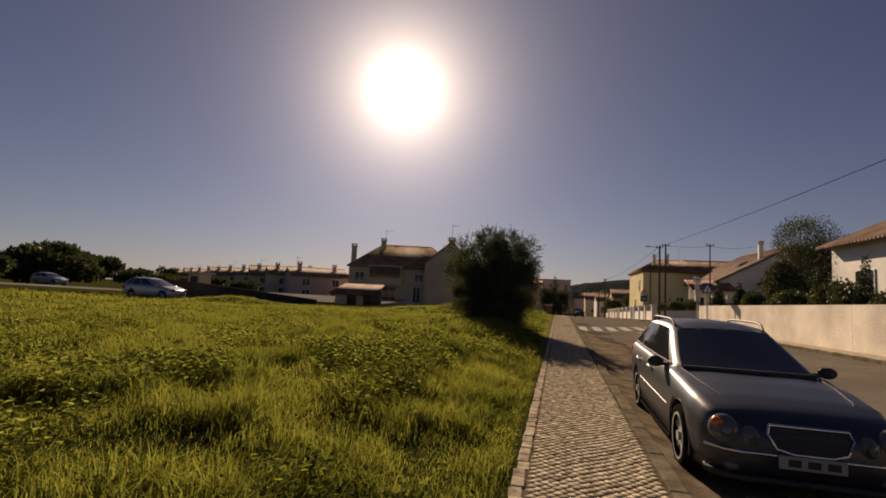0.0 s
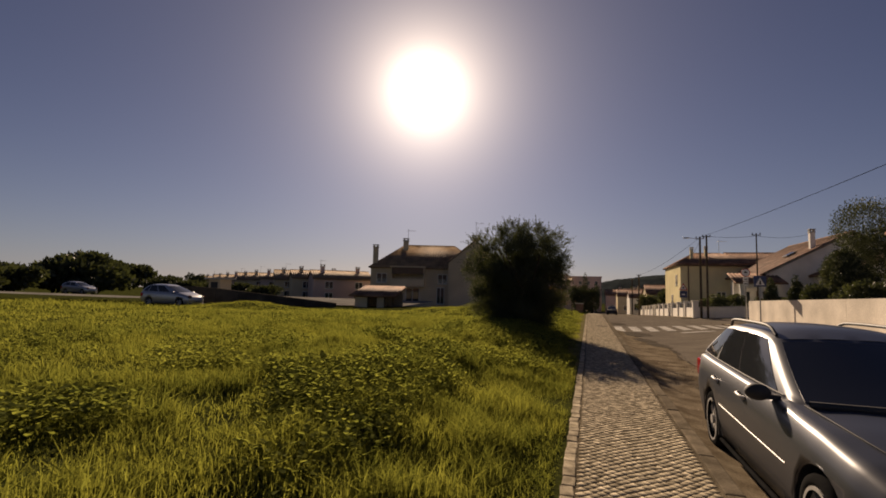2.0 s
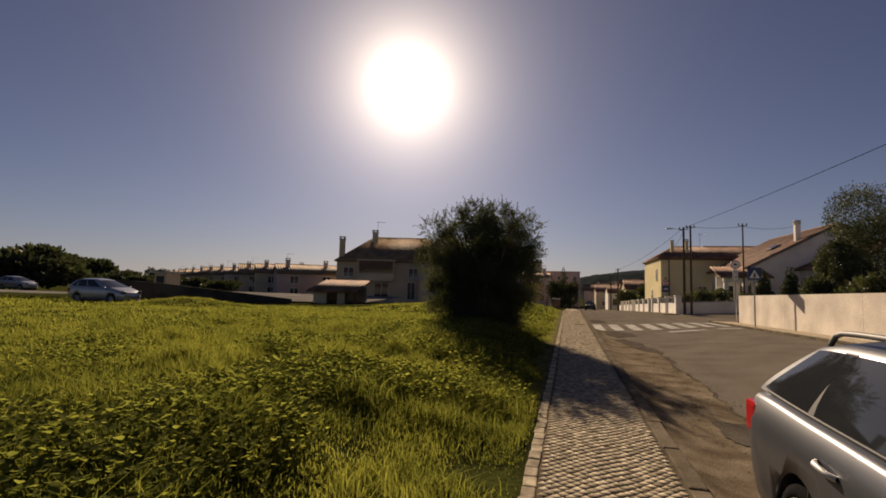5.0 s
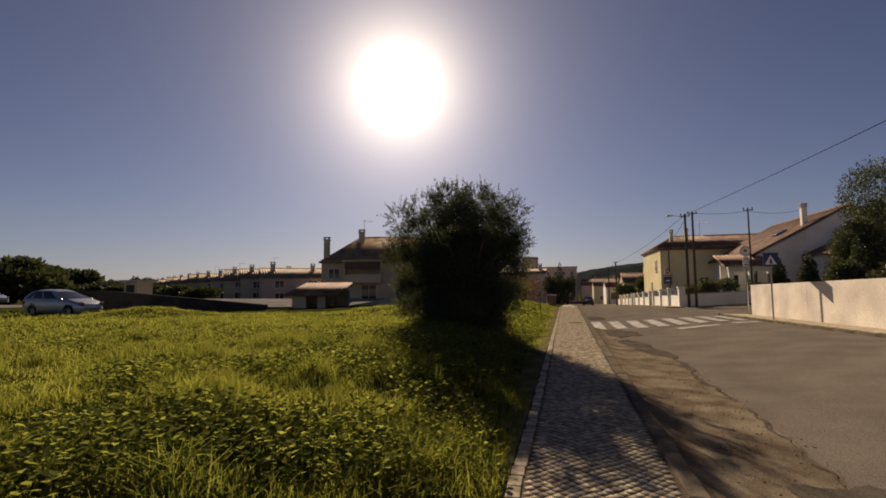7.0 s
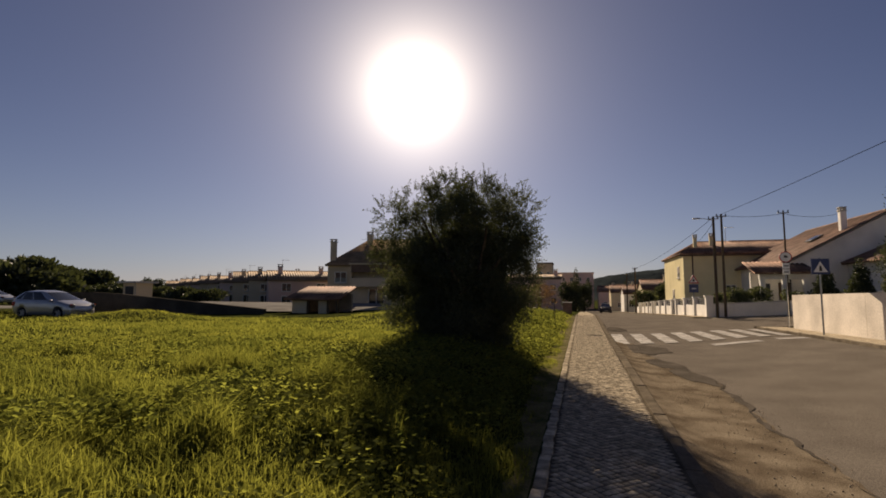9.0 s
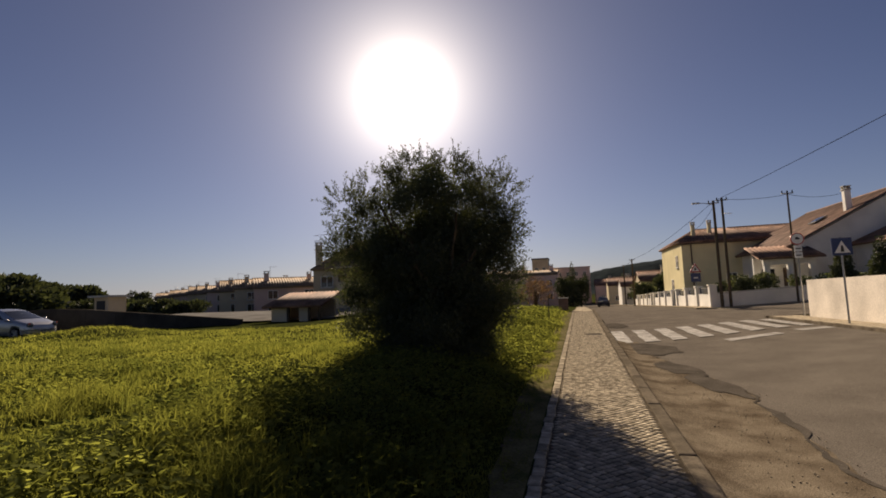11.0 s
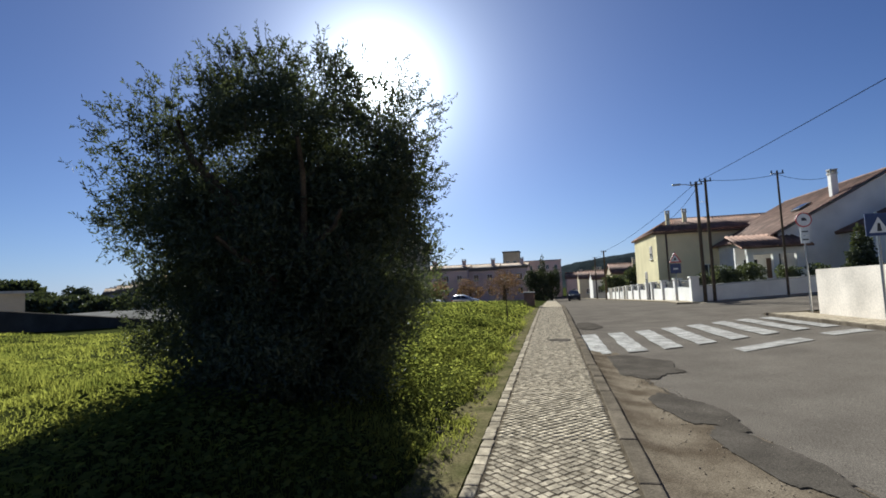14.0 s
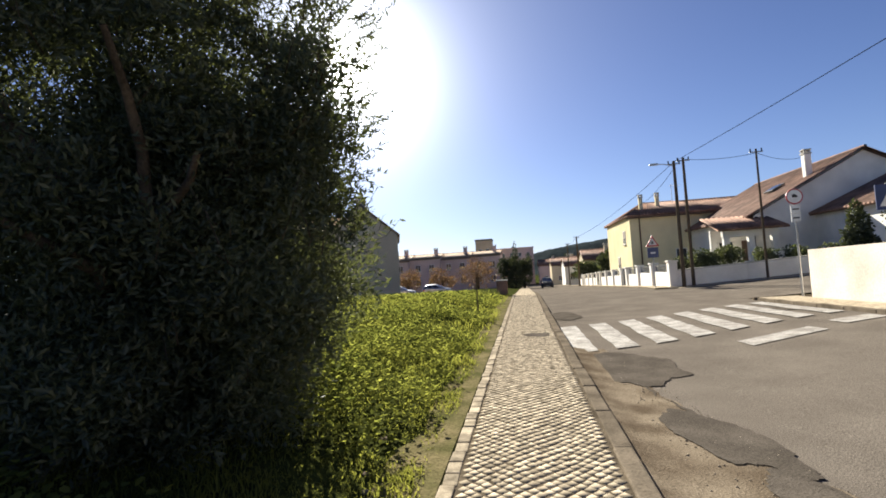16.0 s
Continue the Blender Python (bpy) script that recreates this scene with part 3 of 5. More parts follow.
def make_car(at, paint, label, estate=True):
    """A car whose nose points along -y; origin on the road under its middle."""
    car = thing("car", at, label, "car")
    W = 0.905 if estate else 0.86
    if estate:
        hubs, r, noses = (-1.55, 1.305), 0.325, (-2.42, 2.42)
        # y, half width, sill, widest height, shoulder height, top height, top half width
        T = [(-2.42, 0.55, 0.34, 0.45, 0.56, 0.60, 0.42), (-2.36, 0.70, 0.22, 0.46, 0.64, 0.69, 0.60), (-2.2, 0.81, 0.18, 0.5, 0.72, 0.775, 0.68), (-1.9, 0.875, 0.18, 0.54, 0.80, 0.85, 0.74), (-1.4, 0.9, 0.18, 0.56, 0.87, 0.915, 0.77),
             (-0.85, 0.905, 0.2, 0.58, 0.92, 0.96, 0.79), (0, 0.91, 0.2, 0.6, 0.95, 0.985, 0.8), (1.2, 0.91, 0.2, 0.62, 0.98, 1.01, 0.8), (1.9, 0.89, 0.22, 0.64, 0.99, 1.02, 0.78), (2.25, 0.85, 0.26, 0.62, 0.96, 1.0, 0.74), (2.42, 0.76, 0.36, 0.58, 0.84, 0.88, 0.66)]
        belt = lambda u: lerp(0.955, 1.015, u)
        roof_z, yf, yr = 1.50, (-0.92, 0.0), (2.28, 1.72)
    else:
        hubs, r, noses = (-1.3, 1.2), 0.3, (-2.05, 2.05)
        T = [(-2.05, 0.5, 0.3, 0.45, 0.6, 0.64, 0.4), (-1.98, 0.68, 0.2, 0.46, 0.68, 0.72, 0.58), (-1.7, 0.8, 0.18, 0.5, 0.8, 0.85, 0.66), (-1.2, 0.845, 0.18, 0.55, 0.93, 0.98, 0.72), (-0.6, 0.86, 0.2, 0.58, 0.98, 1.02, 0.75), (0.6, 0.86, 0.2, 0.6, 1.0, 1.04, 0.76), (1.5, 0.85, 0.22, 0.62, 1.02, 1.06, 0.74), (1.9, 0.82, 0.28, 0.62, 1.0, 1.03, 0.7), (2.05, 0.74, 0.36, 0.6, 0.9, 0.94, 0.62)]
        belt = lambda u: lerp(1.0, 1.06, u)
        roof_z, yf, yr = 1.56, (-1.1, -0.05), (1.98, 1.55)
    # lower body, lofted along y, wheel arches cut through
    bm = bmesh.new()
    rings = []
    for i in range(45):
        y = lerp(noses[0], noses[1], i / 44)
        w, zs, zm, zh, zt, wt = interp(T, y)
        half = [(0, zs), (w * 0.8, zs), (w * 0.95, zs + 0.03), (w * 0.985, lerp(zs, zm, 0.5)), (w, zm), (w * 0.992, lerp(zm, zh, 0.5)), (w * 0.955, zh), (lerp(w, wt, 0.6), lerp(zh, zt, 0.7)), (wt, zt), (wt * 0.6, zt + 0.022), (0, zt + 0.03)]
        pts = [(x, z) for x, z in half] + [(-x, z) for x, z in half[-2:0:-1]]
        rings.append([bm.verts.new((x, y, z)) for x, z in pts])
    n = len(rings[0])
    for a, b in zip(rings, rings[1:]):
        for k in range(n):
            bm.faces.new((a[k], a[(k + 1) % n], b[(k + 1) % n], b[k]))
    bm.faces.new(rings[0])
    bm.faces.new(rings[-1][::-1])
    me = bm_mesh("body", bm, paint, True)
    body = new("body", me)
    cut = bmesh.new()
    for hy in hubs:
        for s in (-1, 1):
            cyl(r * 1.16, r * 1.16, (s * 0.62, hy, r), (s * 1.1, hy, r), 32, cut)
    cutter = new("cutter", bm_mesh("cutter", cut, M["trim"]))
    md = body.modifiers.new("arches", "BOOLEAN")
    md.object, md.operation, md.solver = cutter, "DIFFERENCE", "EXACT"
    done = bpy.data.meshes.new_from_object(body.evaluated_get(bpy.context.evaluated_depsgraph_get()))
    body.modifiers.clear()
    body.data = done
    bpy.data.objects.remove(cutter)
    body.parent = car

    # greenhouse as four curved sides and a roof
    def hw(v):
        return lerp(W * 0.885, W * 0.70, v ** 1.15)

    def zz(u, v):
        return lerp(belt(u), roof_z - 0.075 - 0.05 * (2 * u - 1) ** 4, v)

    def ends(v):
        return lerp(yf[0], yf[1], v ** 0.92), lerp(yr[0], yr[1], v ** 1.2)

    def side(s):
        def f(u, v):
            a, b = ends(v)
            return (s * hw(v) * (1 - 0.07 * abs(2 * u - 1) ** 3), lerp(a, b, u if s < 0 else 1 - u), zz(u if s < 0 else 1 - u, v))
        return f

    def front(u, v):
        a, _ = ends(v)
        k = 1 - (2 * u - 1) ** 2
        return ((1 - 2 * u) * hw(v) * 0.93, a - 0.13 * k * (1 - 0.5 * v), zz(0, v) + 0.03 * k * v)

    def back(u, v):
        _, b = ends(v)
        k = 1 - (2 * u - 1) ** 2
        return ((2 * u - 1) * hw(v) * 0.93, b + 0.07 * k, zz(1, v) + 0.02 * k * v)

    U, V = [i / 16 for i in range(17)], [i / 8 for i in range(9)]
    bm = bmesh.new()
    for f in (side(-1), side(1), front, back):
        g = [[bm.verts.new(f(u, v)) for u in U] for v in V]
        for j in range(8):
            for i in range(16):
                bm.faces.new((g[j][i], g[j][i + 1], g[j + 1][i + 1], g[j + 1][i]))
    a, b = ends(1)
    g = []
    for i in range(17):
        u = i / 16
        y = lerp(a, b, u)
        row = []
        for k in range(13):
            t = 2 * k / 12 - 1
            x = t * hw(1) * (1 - 0.07 * abs(2 * u - 1) ** 3)
            e = (1 - abs(t) ** 2.6)
            yy = y + (-0.065 * (1 - t * t) if i == 0 else (0.07 * (1 - t * t) if i == 16 else 0))
            row.append(bm.verts.new((x, yy, zz(u, 1) + 0.075 * e * (1 - 0.55 * abs(2 * u - 1) ** 4))))
        g.append(row)
    for i in range(16):
        for k in range(12):
            bm.faces.new((g[i][k], g[i][k + 1], g[i + 1][k + 1], g[i + 1][k]))
    bmesh.ops.remove_doubles(bm, verts=bm.verts, dist=0.012)
    part("cabin", bm, paint, car, "", True)
    r2 = lambda a, b, k=6: [lerp(a, b, i / k) for i in range(k + 1)]
    part("windscreen", patch_mesh("windscreen", front, r2(0.03, 0.97, 10), r2(0.04, 0.95), M["glass"], 0.006), None, car, "dark tinted windscreen")
    part("rear_window", patch_mesh("rear window", back, r2(0.06, 0.94), r2(0.25, 0.92), M["glass"], 0.006), None, car)
    spans = ((0.1, 0.416), (0.42, 0.705), (0.709, 0.95)) if estate else ((0.2, 0.5), (0.53, 0.78), (0.81, 0.93))
    for s in (-1, 1):
        f = side(s)
        for (u0, u1) in spans:
            uu = r2(u0, u1) if s < 0 else r2(1 - u1, 1 - u0)
            sl = (lambda u, v, f=f, s=s: f(min(0.985, max(0.015, u + (0.05 * (v - 0.5) * ((1 if u0 > 0.6 else 0)) * (-1 if s < 0 else 1)))), v))
            part("side_window", patch_mesh("side window", sl, uu, r2(0.07, 0.93), M["glass"], 0.005), None, car)
        for (u0, u1) in ((0.38, 0.45), (0.67, 0.74)):
            uu = r2(u0, u1) if s < 0 else r2(1 - u1, 1 - u0)
            part("door_pillar", patch_mesh("pillar", f, uu, r2(0.05, 0.95), M["trim"], 0.0035), None, car)
        # bright strip along the window line
        pts = [Vector(f(u, 0.055)) + Vector((s * 0.008, 0, 0)) for u in r2(0.06, 0.94, 14)]
        part("window_strip", tube(pts, 0.008, M["trim"], "strip"), None, car)
        if estate:
            pts = [Vector(f(u, 1.0)) + Vector((-s * 0.04, 0, 0.045 + 0.035 * min(1, 8 * min(u - 0.02, 0.98 - u)))) for u in r2(0.05, 0.95, 16)]
            pts[0].z -= 0.035
            pts[-1].z -= 0.035
            part("roof_rail", tube(pts, 0.017, M["satin"], "rail", 8), None, car, "satin roof rail")
        # rub strip, door seams, handles, mirror
        ym0, ym1 = (-1.05, 0.85)
        sx = lambda y, z: s * (interp(T, y)[0] * 0.992)
        part("rub_strip", tube([(sx(y, 0) + s * 0.003, y, 0.555 + 0.03 * (y - ym0) / 2) for y in r2(ym0, ym1, 8)], 0.008, M["alloy"], "rub"), None, car, "thin bright rub strip")
        part("sill", tube([(s * interp(T, y)[0] * 0.97, y, 0.2) for y in r2(hubs[0] + 0.42, hubs[1] - 0.42, 6)], 0.022, M["black"], "sill"), None, car)
        for y in ((-0.95, 0.2, 1.12) if estate else (-0.8, 0.3, 1.05)):
            pts = []
            for k in range(9):
                z = lerp(0.25, 0.93, k / 8)
                w, zs, zm, zh, zt, wt = interp(T, y)
                x = w * (lerp(0.95, 1, min(1, (z - zs) / (zm - zs))) if z < zm else lerp(1, 0.955, (z - zm) / (zh - zm)))
                pts.append((s * (x - 0.001), y + 0.05 * math.sin(k / 8 * 3), z))
            part("door_seam", tube(pts, 0.005, M["trim"], "seam"), None, car)
        for y in ((0.02, 0.98) if estate else (0.1, 0.85)):
            hx = s * interp(T, y)[0]
            part("door_handle", tube([(hx * 0.985, y - 0.1, 0.83), (hx * 1.02, y - 0.06, 0.84), (hx * 1.02, y + 0.06, 0.85), (hx * 0.985, y + 0.1, 0.85)], 0.016, M["alloy"] if estate else paint, "handle"), None, car, "bright door handle")
        mb = bmesh.new()
        bmesh.ops.create_uvsphere(mb, u_segments=14, v_segments=10, radius=1, matrix=pose(s * (W + 0.055), yf[0] + 0.24, 0.995) @ Matrix.Diagonal((0.1, 0.065, 0.068, 1)))
        mir = part("mirror", mb, M["trim"] if estate else paint, car, "rounded wing mirror", True)
        part("mirror_foot", box(min(s * 0.8, s * (W + 0.02)), max(s * 0.8, s * (W + 0.02)), yf[0] + 0.2, yf[0] + 0.28, 0.945, 0.985, 0.01), M["trim"], mir)
        part("mirror_glass", box(min(s * (W + 0.0), s * (W + 0.11)), max(s * (W + 0.0), s * (W + 0.11)), yf[0] + 0.285, yf[0] + 0.297, 0.97, 1.03, 0.004), M["glass"], mir)
        # lamps
        for (lx, ly, lz, rx, rz) in (((0.665, -2.2, 0.62, 0.13, 0.125), (0.46, -2.325, 0.585, 0.085, 0.09)) if estate else ((0.6, -1.9, 0.72, 0.15, 0.12),)):
            ly = interp_nose(T, lx, noses[0]) + 0.045
            lb = bmesh.new()
            bmesh.ops.create_uvsphere(lb, u_segments=20, v_segments=12, radius=1, matrix=pose(s * lx, ly, lz, -18, 0, s * 22) @ Matrix.Diagonal((rx, 0.075, rz, 1)))
            lamp = part("headlamp", lb, M["lens"], car, "clear oval headlamp", True)
            if rx > 0.1:
                ib = bmesh.new()
                bmesh.ops.create_uvsphere(ib, u_segments=12, v_segments=8, radius=1, matrix=pose(s * (lx + 0.055), ly - 0.02, lz + 0.055, -18, 0, s * 40) @ Matrix.Diagonal((0.055, 0.068, 0.045, 1)))
                part("indicator", ib, M["amber"], lamp, "amber indicator", True)
            rb = bmesh.new()
            bmesh.ops.create_cone(rb, cap_ends=True, segments=18, radius1=rz * 0.5, radius2=rz * 0.45, depth=0.03, matrix=pose(s * lx * 0.985, ly - 0.065, lz - 0.01, 76, 0, s * 12))
            part("reflector", rb, M["satin"], lamp)
        tb = box(min(s * 0.62, s * 0.845), max(s * 0.62, s * 0.845), noses[1] - 0.3, noses[1] - 0.09, 0.70, 0.93, 0.03)
        part("tail_lamp", tb, M["red"], car, "red tail lamp")
        for hy in hubs:
            make_wheel(car, (s * (W - 0.125), hy, r), r, s)
            lin = bmesh.new()
            cyl(r * 1.15, r * 1.15, (s * 0.6, hy, r), (s * 0.64, hy, r), 28, lin)
            part("arch_liner", lin, M["trim"], car)
            pts = [(s * (interp(T, hy + r * 1.17 * math.cos(q))[0] * 0.985 - 0.004), hy + r * 1.17 * math.cos(q), r + r * 1.17 * math.sin(q)) for q in r2(-0.25, math.pi + 0.25, 20)]
            part("arch_lip", tube(pts, 0.012, paint, "lip"), None, car)
    ny = noses[0]
    # bumper, grille, plate
    bp = [(x, interp_nose(T, abs(x), ny), 0.47) for x in r2(-0.8, 0.8, 24)]
    part("bumper_strip", tube([(x, y - 0.012, 0.455) for x, y, z in bp], 0.016, M["chrome"] if estate else M["trim"], "strip"), None, car, "bright bumper strip")
    part("bumper_lip", tube([(x, y - 0.004, 0.235) for x, y, z in bp], 0.03, M["trim"], "lip"), None, car)
    if estate:
        gr = bmesh.new()
        out = [(-0.31, 0.70), (-0.335, 0.63), (-0.27, 0.515), (-0.15, 0.485), (0.15, 0.485), (0.27, 0.515), (0.335, 0.63), (0.31, 0.70)]
        gy = lambda z: ny + 0.0 + (z - 0.48) * 0.34 - 0.045
        for dy in (0, 0.1):
            gr.faces.new([gr.verts.new((x, gy(z) + dy, z)) for x, z in out])
        gr.verts.ensure_lookup_table()
        for k in range(8):
            gr.faces.new((gr.verts[k], gr.verts[(k + 1) % 8], gr.verts[8 + (k + 1) % 8], gr.verts[8 + k]))
        grille = part("grille", gr, M["trim"], car, "chrome-framed grille with slats")
        part("grille_frame", tube([(x, gy(z) - 0.004, z) for x, z in out + out[:2]], 0.014, M["chrome"], "frame"), None, grille)
        for k in range(5):
            z = 0.525 + 0.037 * k
            part("slat", tube([(x, gy(z) - 0.006, z) for x in r2(-0.3 + 0.01 * (4 - k), 0.3 - 0.01 * (4 - k), 4)], 0.006, M["satin"], "slat"), None, grille)
        part("wiper", tube([(0.55, -1.0, 0.985), (0.0, -1.06, 0.99), (-0.5, -0.98, 0.99)], 0.012, M["trim"], "wiper"), None, car)
        part("cowl", tube([(-0.7, -0.99, 0.975), (0, -1.07, 0.985), (0.7, -0.99, 0.975)], 0.03, M["trim"], "cowl"), None, car, "black cowl under the windscreen")
        for s in (-1, 1):
            part("bonnet_seam", tube([(s * x, y, z + 0.003) for x, y, z in [(0.42, -2.25, 0.745), (0.6, -1.9, 0.862), (0.68, -1.4, 0.925), (0.72, -0.95, 0.962)]], 0.005, M["trim"], "seam"), None, car)
            fb = bmesh.new()
            bmesh.ops.create_uvsphere(fb, u_segments=12, v_segments=8, radius=1, matrix=pose(s * 0.6, ny + 0.07, 0.31) @ Matrix.Diagonal((0.07, 0.04, 0.045, 1)))
            part("fog_lamp", fb, M["lens"], car, "", True)
    pl = box(-0.26, 0.26, ny - 0.05, ny - 0.03, 0.36, 0.47, 0.004)
    plate = part("number_plate", pl, M["plate"], car, "white number plate, colour greyed for shade, with dark bars")
    for x0 in (-0.19, -0.04, 0.11):
        part("bar", box(x0, x0 + 0.1, ny - 0.053, ny - 0.049, 0.385, 0.445), M["trim"], plate)
    return car


def interp_nose(T, ax, ny):
    """How far forward the nose reaches at a distance from the middle."""
    for i in range(200):
        y = ny + i * 0.01
        if interp(T, y)[0] >= ax:
            return y
    return ny


parked = make_car((2.05, 9.6, -0.13, 0, 0, -0.2), M["carpaint"], "blue-grey metallic estate car parked facing along the kerb")
parked.scale = (0.945, 0.955, 0.98)
upper = make_car((-30.6, 33.4, field_z(-30.6, 33.4) - 0.04, 0, 0, 92), M["silver"], "silver hatchback parked on the upper street", False)
upper.scale = (1.08, 1.1, 1.08)
make_car((-61.5, 48.5, 0.05, 0, 0, 95), M["silver"], "pale hatchback parked far off on the upper street", False)
make_car((3.6, 92.0, road_z(3.6, 92.0)), M["trim"], "dark hatchback on the road far ahead", False)
make_car((-16.5, 84.0, -1.6, 0, 0, 85), M["silver"], "pale car parked before the far terrace", False)
make_car((-11.5, 84.5, -1.6, 0, 0, 95), M["silver"], "pale car parked before the far terrace", False)


# ---- houses ----
def tiled_roof(name, corners, mat, parent, pitch=0.3):
    """A sloping roof plane, eave-left, eave-right, ridge-right, ridge-left, as rows of round tiles on a slab."""
    a, b, c, d = [Vector(p) for p in corners]
    nrm = (b - a).cross(d - a)
    if nrm.length < 1e-6:
        nrm = (b - a).cross(c - a)
    nrm.normalize()
    if nrm.z < 0:
        nrm = -nrm
    n = max(2, round((b - a).length / pitch))
    vs, fs = [], []
    for i in range(n * 4 + 1):
        t = i / (n * 4)
        h = (0.0, 0.075, 0.1, 0.075)[i % 4]
        vs += [a.lerp(b, t) + nrm * h, d.lerp(c, t) + nrm * h]
        vs += [a.lerp(b, t) - nrm * 0.1, d.lerp(c, t) - nrm * 0.1]
    for i in range(n * 4):
        o = i * 4
        fs += [(o, o + 4, o + 5, o + 1), (o + 2, o + 3, o + 7, o + 6), (o, o + 2, o + 6, o + 4), (o + 1, o + 5, o + 7, o + 3)]
    return part(name, mesh_np(name, [tuple(v) for v in vs], fs, mat), None, parent)


def house_window(parent, x, z, w, h, face, frame_mat, shutter=False):
    """A window on a wall: face is the matrix whose -y looks out of the wall."""
    wn_ = new("window")
    wn_.parent = parent
    wn_.matrix_local = face @ pose(x, 0, z)
    t = 0.06
    bm = bmesh.new()
    for q in ((-w / 2, w / 2, 0, t), (-w / 2, w / 2, h - t, h), (-w / 2, -w / 2 + t, t, h - t), (w / 2 - t, w / 2, t, h - t), (-t / 2, t / 2, t, h - t)):
        add_box(bm, q[0], q[1], -0.05, 0.05, q[2], q[3])
    part("window_frame", bm, frame_mat, wn_)
    part("pane", box(-w / 2 + t / 2, w / 2 - t / 2, -0.012, 0.02, t / 2, h - t / 2), M["window"], wn_)
    part("window_sill", box(-w / 2 - 0.08, w / 2 + 0.08, -0.12, 0.05, -0.07, -0.002), M["wall_cap"], wn_)
    if shutter:
        part("shutter", box(-w / 2 + t, w / 2 - t, -0.035, -0.014, h * 0.45, h - t), M["shutter"], wn_)


def chimney(parent, x, y, z0, z1, w, mat):
    ch = part("chimney", box(x - w / 2, x + w / 2, y - w / 2, y + w / 2, z0, z1, 0.02), mat, parent)
    part("chimney_cap", box(x - w * 0.62, x + w * 0.62, y - w * 0.62, y + w * 0.62, z1, z1 + 0.08, 0.01), M["wall_cap"], ch)
    bm = bmesh.new()
    for k in (-1, 1):
        for j in (-1, 1):
            add_box(bm, x + k * w * 0.38 - 0.05, x + k * w * 0.38 + 0.05, y + j * w * 0.38 - 0.05, y + j * w * 0.38 + 0.05, z1 + 0.08, z1 + 0.25)
    add_box(bm, x - w * 0.6, x + w * 0.6, y - w * 0.6, y + w * 0.6, z1 + 0.25, z1 + 0.32)
    part("chimney_cowl", bm, M["wall_cap"], ch)


def antenna(parent, x, y, z0, h):
    bm = cyl(0.03, 0.02, (x, y, z0), (x, y, z0 + h), 6)
    cyl(0.018, 0.018, (x - 0.1, y, z0 + h * 0.93), (x + 0.9, y + 0.3, z0 + h * 0.93), 5, bm)
    for k in range(5):
        cyl(0.012, 0.012, (x + 0.2 * k - 0.1, y - 0.3 + 0.06 * k, z0 + h * 0.93), (x + 0.2 * k - 0.1, y + 0.3 + 0.06 * k, z0 + h * 0.93), 4, bm)
    part("antenna", bm, M["metal"], parent)


def gable_house(name, at, w, d, h, ridge, wall, roof, label, along="x", windows=(), eave=0.35, chims=(), ants=(), group="", hip=0.0):
    """A house on a rectangle w by d (front at y=0 of its own axes), eaves at h, ridge along x or y, ends hipped by hip metres."""
    th = thing(name, at, label, "house", group)
    bm = bmesh.new()
    add_box(bm, -w / 2, w / 2, 0, d, -2.5, h)
    if not hip:
        ends = [((-w / 2, 0), (-w / 2, d)), ((w / 2, 0), (w / 2, d))] if along == "x" else [((-w / 2, 0), (w / 2, 0)), ((-w / 2, d), (w / 2, d))]
        tri = []
        for (p, q) in ends:
            m = ((p[0] + q[0]) / 2, (p[1] + q[1]) / 2)
            tri.append([bm.verts.new((*p, h - 0.01)), bm.verts.new((*q, h - 0.01)), bm.verts.new((*m, ridge - 0.06))])
            bm.faces.new(tri[-1])
        for k in range(3):
            bm.faces.new((tri[0][k], tri[0][(k + 1) % 3], tri[1][(k + 1) % 3], tri[1][k]))
    part("wall", bm, wall, th)
    e = eave
    s = (ridge - h) / ((d if along == "x" else w) / 2)
    lo = h - s * e + 0.06
    if along == "x":
        x0, x1 = -w / 2 - e * 0.6, w / 2 + e * 0.6
        tiled_roof("roof", ((x0, -e, lo), (x1, -e, lo), (x1 - hip, d / 2, ridge), (x0 + hip, d / 2, ridge)), roof, th)
        tiled_roof("roof", ((x1, d + e, lo), (x0, d + e, lo), (x0 + hip, d / 2, ridge), (x1 - hip, d / 2, ridge)), roof, th)
        if hip:
            tiled_roof("roof", ((x0, d + e, lo), (x0, -e, lo), (x0 + hip, d / 2 - 0.05, ridge), (x0 + hip, d / 2 + 0.05, ridge)), roof, th)
            tiled_roof("roof", ((x1, -e, lo), (x1, d + e, lo), (x1 - hip, d / 2 + 0.05, ridge), (x1 - hip, d / 2 - 0.05, ridge)), roof, th)
        part("ridge", tube([(x0 + hip, d / 2, ridge + 0.03), (x1 - hip, d / 2, ridge + 0.03)], 0.1, roof, "ridge", 8), None, th)
    else:
        y0, y1 = -e * 0.6, d + e * 0.6
        tiled_roof("roof", ((-w / 2 - e, y1, lo), (-w / 2 - e, y0, lo), (0, y0, ridge), (0, y1, ridge)), roof, th)
        tiled_roof("roof", ((w / 2 + e, y0, lo), (w / 2 + e, y1, lo), (0, y1, ridge), (0, y0, ridge)), roof, th)
        part("ridge", tube([(0, y0, ridge + 0.03), (0, y1, ridge + 0.03)], 0.1, roof, "ridge", 8), None, th)
    faces = {"f": pose(0, 0, 0), "l": pose(-w / 2, d / 2, 0, 0, 0, -90), "r": pose(w / 2, d / 2, 0, 0, 0, 90)}
    for (fc, x, z, ww, hh, sh) in windows:
        house_window(th, x, z, ww, hh, faces[fc], M["white_wall"], sh)
    for c in chims:
        chimney(th, *c, wall)
    for c in ants:
        antenna(th, *c)
    return th


